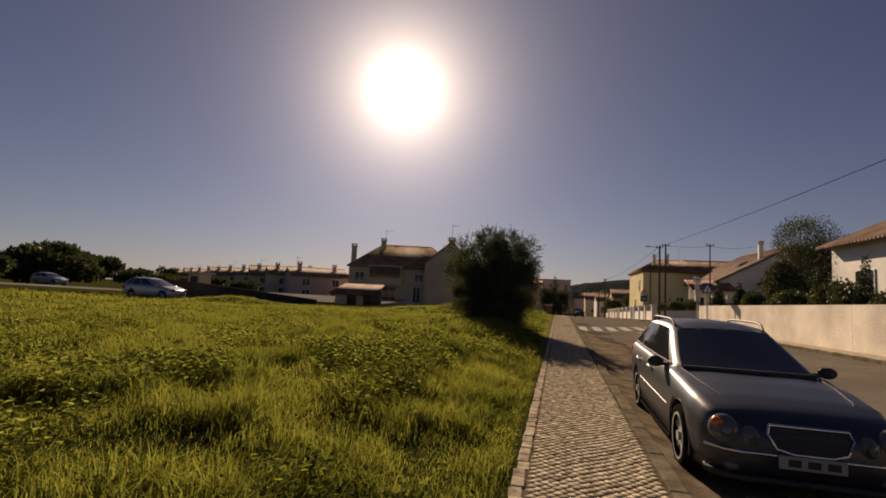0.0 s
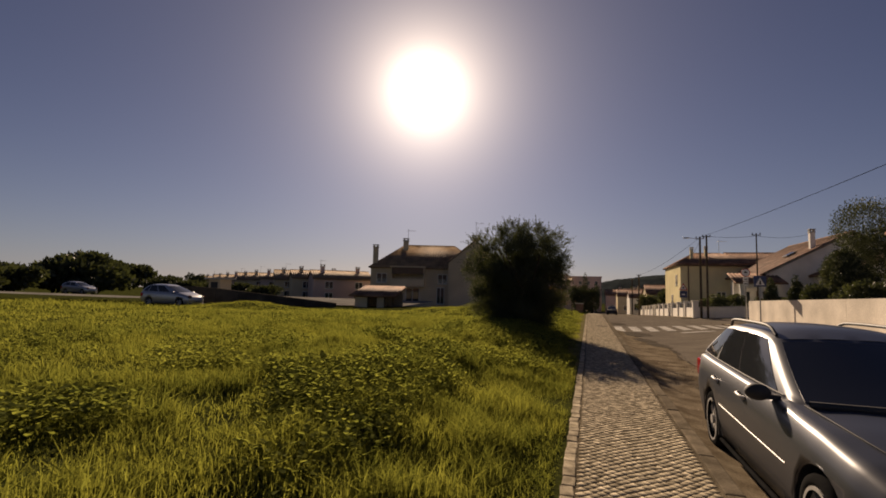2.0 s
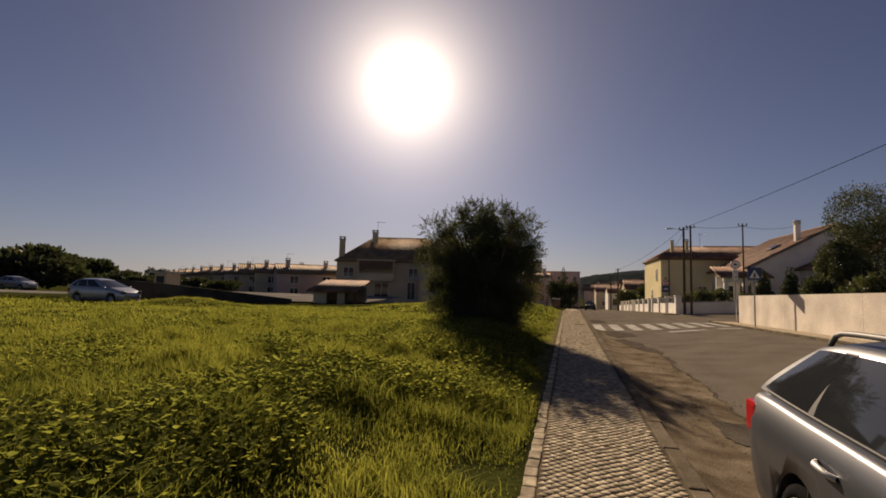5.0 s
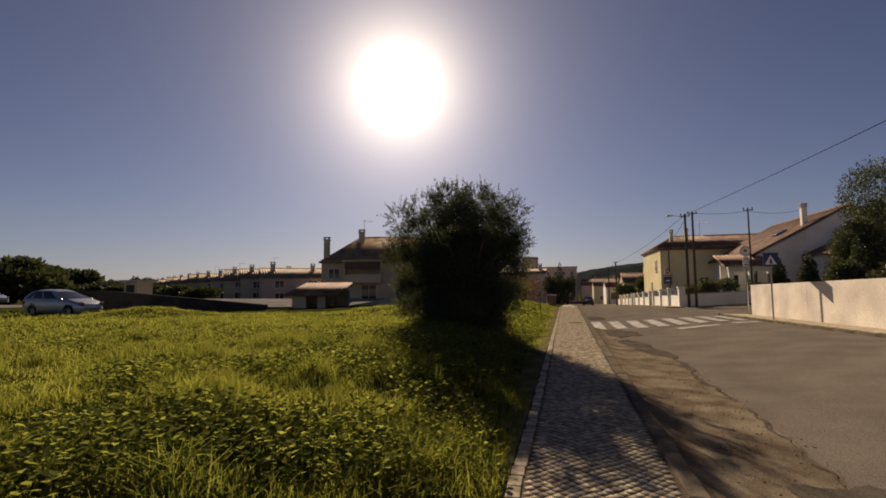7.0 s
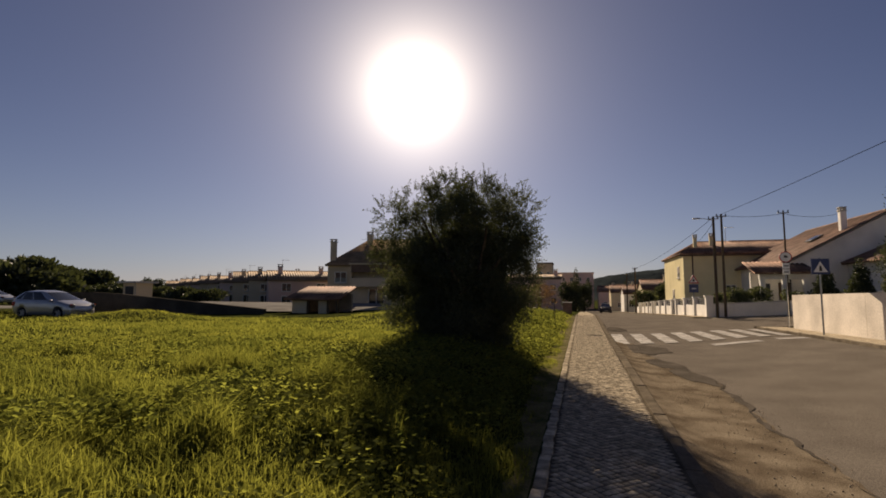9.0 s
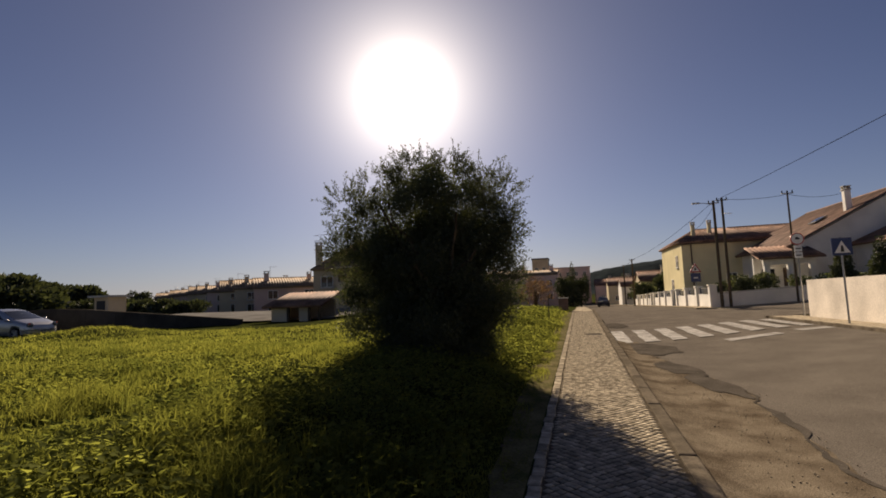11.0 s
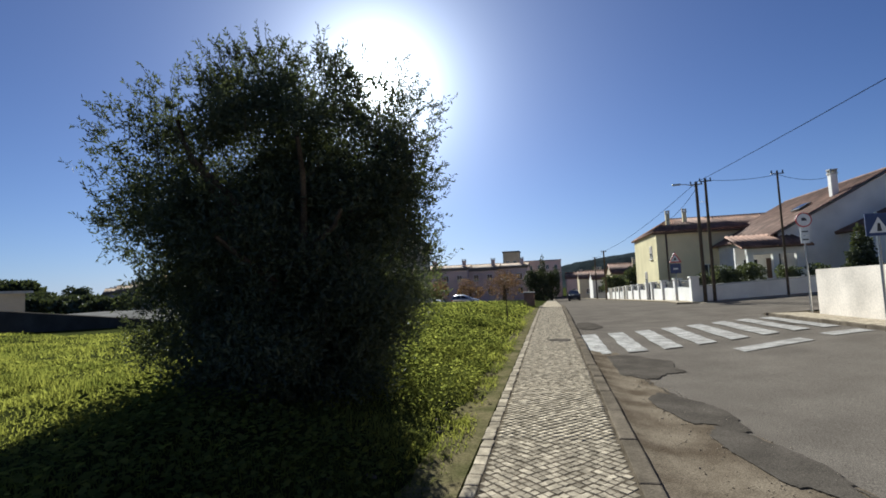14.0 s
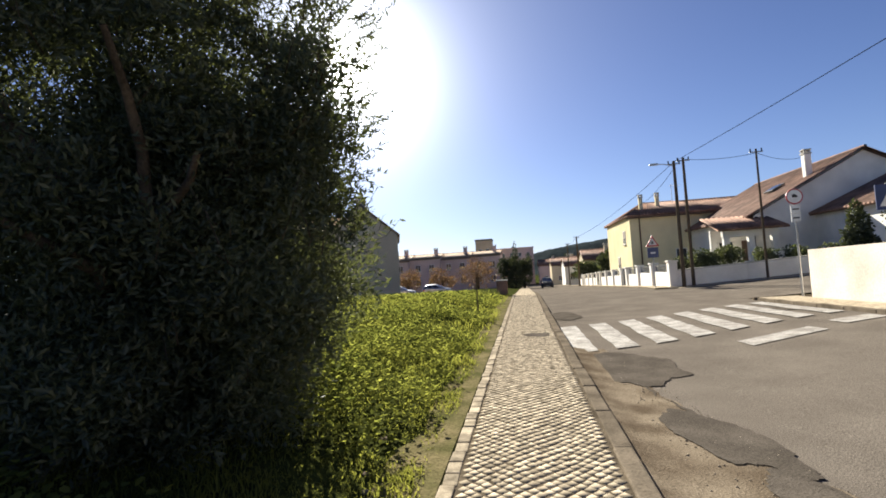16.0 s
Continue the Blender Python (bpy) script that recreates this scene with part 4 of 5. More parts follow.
# yellow house behind the low wall, with a rear wing
gable_house("house", (13.4, 63.0, -0.6), 7.6, 11, 5.95, 7.5, M["yellow"], M["tile"], "pale yellow rendered house with a red hipped tile roof", "x", (("f", 0.2, 1.6, 0.9, 1.3, False), ("f", 2.6, 3.0, 0.6, 0.8, False), ("l", 0, 1.2, 1.0, 1.3, True), ("l", 3, 3.6, 1.0, 1.2, True)), 0.4, ((-2.2, 2.4, 5.2, 7.7, 0.32), (-0.5, 3.4, 6.2, 7.9, 0.32)), ((1.0, 4, 7.0, 2.0),), hip=2.6)
gable_house("house", (22.4, 68.0, -0.4), 12, 9, 6.0, 7.7, M["yellow"], M["tile"], "pale yellow house wing with a red tile roof", "x", (("f", -4, 3.2, 0.9, 1.1, False), ("f", -1, 3.2, 0.9, 1.1, False)), 0.4)
# white house with its gable to the road corner
gable_house("house", (20.8, 52.0, 0.3), 12.6, 13, 3.6, 7.1, M["white_wall"], M["tile"], "white rendered house with a broad red tile gable", "y", (("f", -1.2, 1.3, 1.3, 1.3, True), ("f", 2.4, 1.3, 1.1, 1.2, True), ("l", 2, 1.2, 1.2, 1.3, True)), 0.5, ((-2.4, 1.2, 5.2, 7.2, 0.38),))
white = bpy.data.objects["house.002"]
pitch_w = math.degrees(math.atan2(3.5, 6.3))
sky_l = part("skylight", box(-0.45, 0.45, -0.6, 0.6, 0.0, 0.1, 0.02), M["satin"], white, "small roof window")
sky_l.matrix_local = pose(-3.4, 3.2, 5.42, 0, -pitch_w, 0)
part("skylight_pane", box(-0.36, 0.36, -0.5, 0.5, 0.1, 0.115), M["window"], sky_l)
part("downpipe", tube([(-6.35, -0.06, 0.0), (-6.35, -0.06, 3.2), (-6.5, -0.3, 3.5)], 0.05, M["satin"], "pipe", 8), None, white)
part("downpipe", tube([(2.0, -0.07, 0.0), (2.0, -0.07, 3.9)], 0.05, M["satin"], "pipe", 8), None, white)
yellow = bpy.data.objects["house"]
part("downpipe", tube([(-3.0, -0.07, 0.0), (-3.0, -0.07, 5.8)], 0.06, M["shutter"], "pipe", 8), None, yellow)
part("gutter", tube([(-4.2, -0.42, 5.72), (4.2, -0.42, 5.72)], 0.07, M["shutter"], "gutter", 8), None, yellow)
part("vent_box", box(2.2, 2.8, -0.2, 0.0, 3.4, 3.8, 0.02), M["white_wall"], yellow)
porch = thing("porch", (13.2, 50.4, 0.3), "white arched porch with a small red tile roof", "porch")
for x in (-1.0, 0.35, 1.6):
    part("pillar", box(x - 0.16, x + 0.16, -0.16, 0.16, 0, 2.55, 0.03), M["white_wall"], porch)
house_window(porch, -0.35, 0.9, 0.9, 1.1, pose(0, 1.74, 0), M["white_wall"])
part("door", box(0.55, 1.35, 1.7, 1.745, 0.02, 2.0, 0.01), M["shutter"], porch)
part("parapet", box(-1.0, 0.35, -0.1, 0.1, 0, 0.75, 0.02), M["white_wall"], porch)
part("arch_beam", box(-1.2, 1.8, -0.15, 0.15, 2.2, 2.65, 0.02), M["white_wall"], porch)
part("back_wall", box(-1.2, 1.8, 1.75, 1.95, 0, 2.75), M["white_wall"], porch)
tiled_roof("roof", ((-1.6, -0.6, 2.65), (2.2, -0.6, 2.65), (2.2, 2.2, 3.5), (-1.6, 2.2, 3.5)), M["tile"], porch)
gable_house("house", (22.0, 45.8, 0.75), 8.0, 7, 3.0, 4.9, M["white_wall"], M["tile"], "low white annex with a dark-framed window", "y", (("f", -0.8, 1.5, 1.4, 1.0, False), ("f", 1.8, 1.5, 1.2, 1.0, False)), 0.4)
# white house behind the garden wall, near the road
gable_house("house", (19.4, 20.6, 0.3), 9.0, 13.2, 5.0, 7.2, M["white_wall"], M["tile"], "white rendered house with red tile eaves behind the wall", "y", (("l", -3.6, 2.0, 1.6, 1.4, False), ("l", 1.5, 2.0, 1.5, 1.4, False), ("f", -2, 2.0, 1.2, 1.3, True), ("f", 2, 2.0, 1.2, 1.3, True)), 0.6)

# end house of the terrace across the field
gable_house("house", (-17.96, 56.17, -0.3, 0, 0, 15), 13.0, 8.5, 4.6, 7.4, M["beige"], M["tile_old"], "two-storey beige terrace house in shade with a tiled roof", "x", (("f", -5.2, 2.7, 1.2, 1.1, True), ("f", -1.6, 0.4, 1.6, 1.8, False), ("f", 1.8, 2.7, 1.1, 1.1, True), ("f", 1.6, 0.4, 0.9, 1.9, True)), 0.35, ((-6.1, 0.6, 4.2, 6.8, 0.55), (-2.9, 3.4, 6.0, 7.9, 0.6)), ((-2.7, 3.8, 7.2, 2.2),), hip=3.6)
gable_house("house", (-12.4, 56.44, -0.3, 0, 0, 15), 5.9, 9.5, 5.1, 7.7, M["beige"], M["tile_old"], "beige gable end of a terrace with chimney and aerial", "y", (("r", 1.0, 2.8, 1.0, 1.1, True),), 0.15, ((0.1, 0.8, 7.2, 8.0, 0.75),), ((0.1, 0.8, 8.0, 1.9),))
bal = thing("balcony", (-20.0, 55.65, -0.1, 0, 0, 15), "recessed beige balcony with a brown awning", "balcony")
part("slab", box(-1.9, 1.9, -1.3, 0, 2.1, 2.25), M["beige"], bal)
part("parapet", box(-1.9, 1.9, -1.3, -1.18, 2.25, 2.95), M["beige"], bal)
part("side_wall", box(-1.9, -1.78, -1.18, 0, 2.25, 4.2), M["beige"], bal)
part("side_wall", box(1.78, 1.9, -1.18, 0, 2.25, 4.2), M["beige"], bal)
part("awning", box(-1.78, 1.78, -1.28, -1.2, 3.5, 4.25), M["shutter"], bal)
part("roof_slab", box(-2.0, 2.0, -1.4, 0, 4.25, 4.4), M["beige"], bal)
shed = thing("shed", (-17.0, 40.3, -0.1), "low garden shed with an old tile roof and open front", "shed")
part("wall", box(-1.8, 1.7, 1.9, 2.1, -0.5, 1.5), M["grey_wall"], shed)
part("wall", box(-1.8, -1.6, 0.1, 1.9, -0.5, 1.2), M["beige"], shed)
part("wall", box(-1.6, -0.7, 0.1, 0.25, -0.5, 1.15), M["cream"], shed)
part("wall", box(0.2, 0.8, 0.1, 0.25, -0.5, 1.15), M["cream"], shed)
for x in (-0.6, 0.9, 1.6):
    part("post", box(x - 0.07, x + 0.07, 0.1, 0.24, -0.5, 1.18), M["wood_pole"], shed)
tiled_roof("roof", ((-2.15, -0.4, 1.15), (2.0, -0.4, 1.15), (1.85, 2.3, 1.95), (-2.0, 2.3, 1.95)), M["tile"], shed)

# receding terrace behind the field
for i in range(12):
    t = i / 11
    x, y = lerp(-32.0, -108, t), lerp(62.5, 120, t)
    gable_house("house", (x, y, lerp(-0.3, -0.6, t) + random.uniform(-0.1, 0.1), 0, 0, 38), 8.0, 8.5, 3.25 + 0.15 * (i % 2), 4.45 + 0.2 * (i % 3), M["beige"] if i % 3 else M["pink"], M["tile_old"], "two-storey terrace house in a long shaded row", "x", (("f", -2, 1.9, 1.1, 1.0, True), ("f", 2, 1.9, 1.1, 1.0, bool(i % 2)), ("f", -2, 0.2, 1.1, 1.2, False), ("f", 2, 0.0, 1.3, 1.5, True)), 0.3, ((-2.6, 3.0, 3.6, 4.95, 0.55), (2.4, 3.4, 3.6, 4.8, 0.5)), ((0.4, 4.0, 4.5, 2.0),) if i % 2 else (), "terrace houses")
# far terrace down the road, towers and roadside houses
for i in range(4):
    gable_house("house", (-23.5 + 5.6 * i, 106 + 1.5 * i, -2.0), 5.7, 10, 5.9 + 0.25 * (i % 2), 7.2, M["pink"], M["tile_old"], "pinkish terrace house seen far down the road", "x", (("f", -1.3, 1.2, 1.0, 1.2, True), ("f", 1.3, 1.2, 1.0, 1.2, False), ("f", -1.3, 3.9, 1.0, 1.2, True), ("f", 1.3, 3.9, 1.0, 1.2, True)), 0.2, ((1.6, 4, 6.6, 8.0, 0.7),), (), "far terrace houses")
block = thing("apartment_block", (-10.0, 150, -2.5), "plain grey apartment block on the skyline", "building")
part("wall", box(-2.2, 2.2, 0, 6, -2, 12.0), M["beige"], block)
part("roof_parapet", box(-2.35, 2.35, -0.15, 6.15, 12.0, 12.4), M["grey_wall"], block)
for k in range(3):
    for j in range(2):
        house_window(block, -1.0 + 2 * j, 2.5 + 3 * k, 0.9, 1.2, pose(0, 0, 0), M["white_wall"])
block2 = thing("apartment_block", (-2.5, 160, -2.5), "wide pinkish apartment block far off", "building")
part("wall", box(-9, 6, 0, 8, -2, 9.6), M["pink"], block2)
part("roof_parapet", box(-9.15, 6.15, -0.15, 8.15, 9.6, 9.9), M["pink"], block2)
for k in range(3):
    for j in range(6):
        house_window(block2, -7.5 + 2.4 * j, 1.6 + 2.8 * k, 0.9, 1.2, pose(0, 0, 0), M["white_wall"])
for x, y, w, h, mt in ((9.5, 128, 6, 4.6, "cream"), (10.5, 112, 5, 3.8, "white_wall"), (13.0, 99, 6, 4.2, "cream"), (7.5, 150, 6, 5, "pink"), (12.5, 150, 6, 5.4, "cream")):
    gable_house("house", (x, y, drop(y) - 0.2), w, 8, h, h + 1.6, M[mt], M["tile"], "small pale house far down the road", "x", (("f", -1.2, 1.2, 0.9, 1.1, True), ("f", 1.2, 1.2, 0.9, 1.1, False)), 0.3, ((1.0, 3, h + 0.6, h + 2.2, 0.6),), (), "far roadside houses")

# low property walls beyond the side street
zl = lambda x, y: road_z(x, min(y, 45.3)) + 0.1 + (drop(y) if x < 8 else 0)
wall_run("wall_low_street", (7.9, 45.5, 0), (24, 45.5, 0), 0, 0.75, 0.18, M["white_wall"], "low white garden wall along the side street", 3.0, 0.06, zl)
fence = thing("garden_front", (0, 0, 0), "low white front wall with pillars and dark railings", "wall", kind="structure")
y, bay = 45.4, 0
while y < 84:
    bay += 1
    z0 = drop(y) + 0.05
    part("pillar", box(7.5, 7.9, y, y + 0.4, z0 - 0.8, z0 + 1.25, 0.02), M["white_wall"], fence)
    part("pillar_cap", box(7.45, 7.95, y - 0.05, y + 0.45, z0 + 1.25, z0 + 1.33, 0.01), M["white_wall"], fence)
    if bay % 4:
        part("wall_bay", box(7.6, 7.8, y + 0.4, y + 3.4, z0 - 0.9, z0 + 0.72), M["white_wall"], fence)
        bm = bmesh.new()
        for k in range(14):
            add_box(bm, 7.69, 7.71, y + 0.5 + k * 0.2, y + 0.56 + k * 0.2, z0 + 0.7, z0 + 1.12)
        add_box(bm, 7.685, 7.715, y + 0.4, y + 3.4, z0 + 1.08, z0 + 1.11)
        part("railing", bm, M["trim"], fence)
        y += 3.4
    else:
        bm = bmesh.new()
        for k in range(9):
            add_box(bm, 7.69, 7.72, y + 0.45 + k * 0.18, y + 0.49 + k * 0.18, z0, z0 + 1.2)
        add_box(bm, 7.68, 7.73, y + 0.42, y + 1.98, z0 + 0.1, z0 + 0.16)
        part("gate", bm, M["trim"], fence)
        y += 2.0
ys2 = list(np.linspace(44.6, 120, 30))
tagged(part("pavement_far", ribbon("pavement far", [(6.55, y) for y in ys2], [(7.62, y) for y in ys2], lambda x, y: road_z(6.5, y) + 0.07, M["cobble"], 2), None), "pale pavement before the garden walls", "pavement", kind="structure")
tagged(part("kerb_far", ribbon("kerb far", [(6.5, y) for y in ys2], [(6.55, y) for y in ys2], lambda x, y: road_z(6.5, y) + (0.066 if x > 6.52 else -0.05), M["kerb"], 1), None), "grey kerb before the garden walls", "kerb", kind="structure")
tagged(part("pavement_street", ribbon("pavement street", [(x, 44.3) for x in np.linspace(7.6, 40, 16)], [(x, 45.45) for x in np.linspace(7.6, 40, 16)], lambda x, y: road_z(x, 44.5) + 0.02, M["cobble"], 2), None), "pale pavement along the side street", "pavement", kind="structure")

# retaining wall and upper street left of the field
wall_run("wall_retaining", (-34.0, 36.5, 0), (-19.5, 38.5, 0), 0, 0.0, 0.3, M["dark_wall"], "dark low retaining wall beside the upper street", 2.0, 0.0, z=lambda x, y: lerp(1.45, 0.42, min(1, max(0, (x + 31) / 11.5))), deep=1.9)
# paleness stands for grazing sun glare on the street, put into the colour
M["street_glare"] = material("street with sun glare in its colour", (0.2, 0.19, 0.175), 0.92, vary=0.25, scale=0.6, fine=20, bump=0.2, coords="World")
UPPER = [(-70, 34.2, 36.6), (-37, 34.2, 36.6), (-31, 38.8, 46), (-20, 40.2, 50), (-15, 41.0, 50)]
tagged(part("road_upper", ribbon("upper street", [(x, y0) for x, y0, y1 in UPPER], [(x, y1) for x, y0, y1 in UPPER], lambda x, y: lerp(0.5, 0.12, min(1, max(0, (x + 36) / 16))) + 0.035 * (y - 38), M["street_glare"], 4), None), "upper street across the field, sun glare painted pale grey", "road", kind="structure")
kiosk = thing("utility_hut", (-34.0, 41.2, 0.3), "small concrete hut with a flat overhanging roof", "hut")
part("wall", box(-0.65, 0.65, 0, 1.5, -0.5, 1.85), M["beige"], kiosk)
part("roof", box(-0.95, 0.95, -0.3, 1.8, 1.85, 2.0), M["wall_cap"], kiosk)
part("door", box(-0.4, 0.4, -0.03, 0.0, 0, 1.6), M["trim"], kiosk)


# ---- poles, wires, signs ----
def utility_pole(x, y, top, r, lamp=False):
    z0 = road_z(min(x, 12), y) + 0.05
    th = thing("utility_pole", (x, y, z0), "weathered wooden utility pole" + (" with a street lamp arm" if lamp else ""), "pole", "utility poles")
    part("shaft", cyl(r, r * 0.7, (0, 0, -0.5), (0, 0, top - z0), 10), M["wood_pole"], th)
    part("crossarm", cyl(0.03, 0.03, (-0.3, 0, top - z0 - 0.15), (0.3, 0, top - z0 - 0.15), 6), M["metal"], th)
    for s in (-0.25, 0.25):
        part("insulator", cyl(0.035, 0.03, (s, 0, top - z0 - 0.12), (s, 0, top - z0 + 0.02), 8), M["trim"], th)
    if lamp:
        part("arm", tube([(0, 0, top - z0 - 0.25), (-0.5, -0.05, top - z0 - 0.12), (-0.85, -0.05, top - z0 - 0.1)], 0.022, M["metal"], "arm"), None, th)
        part("lamp_head", box(-1.15, -0.75, -0.13, 0.03, top - z0 - 0.14, top - z0 - 0.05, 0.02), M["metal"], th)
    return th


utility_pole(7.95, 44.75, 6.25, 0.095, True)
utility_pole(8.42, 44.85, 6.4, 0.085)
utility_pole(11.75, 44.9, 6.5, 0.06)
utility_pole(6.4, 75, 4.6, 0.11)
utility_pole(6.9, 92, 4.6, 0.11)


def wire(p, q, sag, r=0.012):
    pts = [Vector(p).lerp(Vector(q), k / 20) - Vector((0, 0, sag * 4 * (k / 20) * (1 - k / 20))) for k in range(21)]
    o = part("overhead_wire", tube(pts, r, M["wire"], "wire", 5), None)
    tagged(o, "thin black overhead wire between poles", "wire")


wire((7.95, 44.75, 6.2), (8.9, -25, 6.6), 0.75, 0.011)
wire((8.5, 44.85, 6.3), (11.75, 44.9, 6.3), 0.12)
wire((11.75, 44.9, 6.3), (18.0, 53.0, 7.3), 0.2)
wire((7.95, 44.75, 6.2), (6.4, 75, 4.5), 0.4)
wire((6.4, 75, 4.5), (6.9, 92, 4.5), 0.2)
wire((7.95, 44.75, 5.9), (10.4, 63, 6.2), 0.3)


def sign_post(x, y, z0, top, label):
    th = thing("road_sign", (x, y, z0), label, "road sign")
    part("post", cyl(0.03, 0.03, (0, 0, -0.3), (0, 0, top - z0), 8), M["metal"], th)
    return th


def flat(points, y0, y1):
    bm = bmesh.new()
    a = [bm.verts.new((x, y0, z)) for x, z in points]
    b = [bm.verts.new((x, y1, z)) for x, z in points]
    bm.faces.new(a)
    bm.faces.new(b[::-1])
    for k in range(len(points)):
        bm.faces.new((a[k], b[k], b[(k + 1) % len(points)], a[(k + 1) % len(points)]))
    return bm


def disc(r, cz, n=32):
    return [(r * math.cos(2 * math.pi * k / n), cz + r * math.sin(2 * math.pi * k / n)) for k in range(n)]


zs = road_z(7.4, 31) + 0.08
sg = sign_post(7.74, 31.0, zs, 2.75, "square blue crossing sign with a white triangle on a post")
h = 2.72 - zs
part("panel", flat([(-0.26, h - 0.52), (0.26, h - 0.52), (0.26, h), (-0.26, h)], -0.055, -0.035), M["sign_blue"], sg, "blue panel")
part("triangle", flat([(-0.2, h - 0.45), (0.2, h - 0.45), (0.0, h - 0.09)], -0.062, -0.056), M["sign_white"], sg, "white triangle")
part("pictogram", flat([(-0.045, h - 0.42), (0.05, h - 0.42), (0.025, h - 0.23), (-0.025, h - 0.23)], -0.067, -0.063), M["trim"], sg)
zs = road_z(7.4, 36) + 0.08
sg = sign_post(8.45, 35.75, zs, 3.35, "round white sign with red border over two white plates")
h = 3.1 - zs
part("panel", flat(disc(0.235, h), -0.055, -0.035), M["sign_red"], sg, "thin red rim")
part("sign_face", flat(disc(0.2, h), -0.062, -0.056), M["sign_white"], sg, "white disc face")
part("pictogram", flat([(-0.07, h - 0.03), (0.08, h - 0.03), (0.08, h + 0.02), (0.0, h + 0.08), (-0.07, h + 0.06)], -0.067, -0.063), M["trim"], sg)
for k, hh in ((0, 0.38), (1, 0.64)):
    plate = part("plate", flat([(-0.13, h - hh - 0.115), (0.13, h - hh - 0.115), (0.13, h - hh + 0.115), (-0.13, h - hh + 0.115)], -0.055, -0.035), M["sign_white"], sg, "small white plate with dark bars")
    part("bar", flat([(-0.09, h - hh - 0.025), (0.09, h - hh - 0.025), (0.09, h - hh + 0.02), (-0.09, h - hh + 0.02)], -0.06, -0.056), M["trim"], sg)
zs = road_z(6.9, 46) + 0.1
sg = sign_post(6.95, 46.0, zs, 2.75, "red-rimmed warning triangle over a blue square sign")
h = 2.72 - zs
part("panel", flat([(-0.33, h - 0.57), (0.33, h - 0.57), (0.0, h)], -0.055, -0.035), M["sign_red"], sg, "red-rimmed triangle")
part("sign_face", flat([(-0.22, h - 0.5), (0.22, h - 0.5), (0.0, h - 0.13)], -0.062, -0.056), M["sign_white"], sg)
part("pictogram", flat([(-0.06, h - 0.45), (0.06, h - 0.45), (0.05, h - 0.3), (-0.05, h - 0.3)], -0.067, -0.063), M["trim"], sg)
part("lower_panel", flat([(-0.27, h - 1.15), (0.27, h - 1.15), (0.27, h - 0.62), (-0.27, h - 0.62)], -0.055, -0.035), M["sign_blue"], sg)
part("bar", flat([(-0.12, h - 0.94), (0.12, h - 0.94), (0.12, h - 0.86), (-0.12, h - 0.86)], -0.062, -0.056), M["sign_white"], sg)
st = part("marker_stake", cyl(0.025, 0.02, (-1.15, 34.5, 0.0), (-1.15, 34.5, 1.25), 6), M["wood_pole"])
tagged(st, "thin wooden stake standing in the grass", "stake")
cab = thing("utility_cabinet", (-0.95, 47, drop(47) + 0.05), "rusty orange utility cabinet beside the pavement", "cabinet")
part("body", box(-0.3, 0.3, -0.2, 0.2, 0, 0.8, 0.02), M["tile"], cab)
part("cap", box(-0.34, 0.34, -0.24, 0.24, 0.8, 0.85, 0.01), M["wall_cap"], cab)


# ---- trees and bushes ----
def leaf_cloud(n, blobs, size, ratio, name, mat, shell=0.55, droop=0.0, gaps=None):
    """n folded leaves scattered through ellipsoids (centre, radii), thicker near their skins, ragged in outline."""
    w = np.array([b[3] * b[4] * b[5] for b in blobs]) ** 0.75
    pick = rng.choice(len(blobs), n, p=w / w.sum())
    B = np.array(blobs)[pick]
    d = rng.normal(size=(n, 3))
    d /= np.linalg.norm(d, axis=1)[:, None]
    r = (shell + (1 - shell) * rng.random(n)) ** 0.7 + np.abs(rng.normal(0, 0.07, n))
    c = B[:, :3] + d * r[:, None] * B[:, 3:6]
    if gaps is not None:
        k = rng.normal(size=(10, 3)) * 3.4
        wave = np.sin(c @ k.T + rng.random(10) * 6.28).sum(1) / 10 ** 0.5
        keep = wave > gaps - 0.7 * np.clip(rng.normal(0, 0.5, n), -1, 1)
        c, d = c[keep], d[keep]
        n = len(c)
    up = d * 0.6 + rng.normal(size=(n, 3)) * 0.8 + np.array([0, 0, 0.3 - droop])
    up /= np.linalg.norm(up, axis=1)[:, None]
    sd = np.cross(up, rng.normal(size=(n, 3)))
    sd /= np.linalg.norm(sd, axis=1)[:, None]
    nn = np.cross(sd, up)
    s = (size * (0.6 + 0.8 * rng.random(n)))[:, None]
    v = np.empty((n, 4, 3))
    v[:, 0] = c
    v[:, 1] = c + up * s * 0.5 + sd * s * ratio + nn * s * 0.1
    v[:, 2] = c + up * s
    v[:, 3] = c + up * s * 0.5 - sd * s * ratio + nn * s * 0.1
    i = np.arange(n)[:, None] * 4
    return mesh_np(name, v.reshape(-1, 3), np.concatenate([i + [[0, 1, 2]], i + [[0, 2, 3]]]), mat)


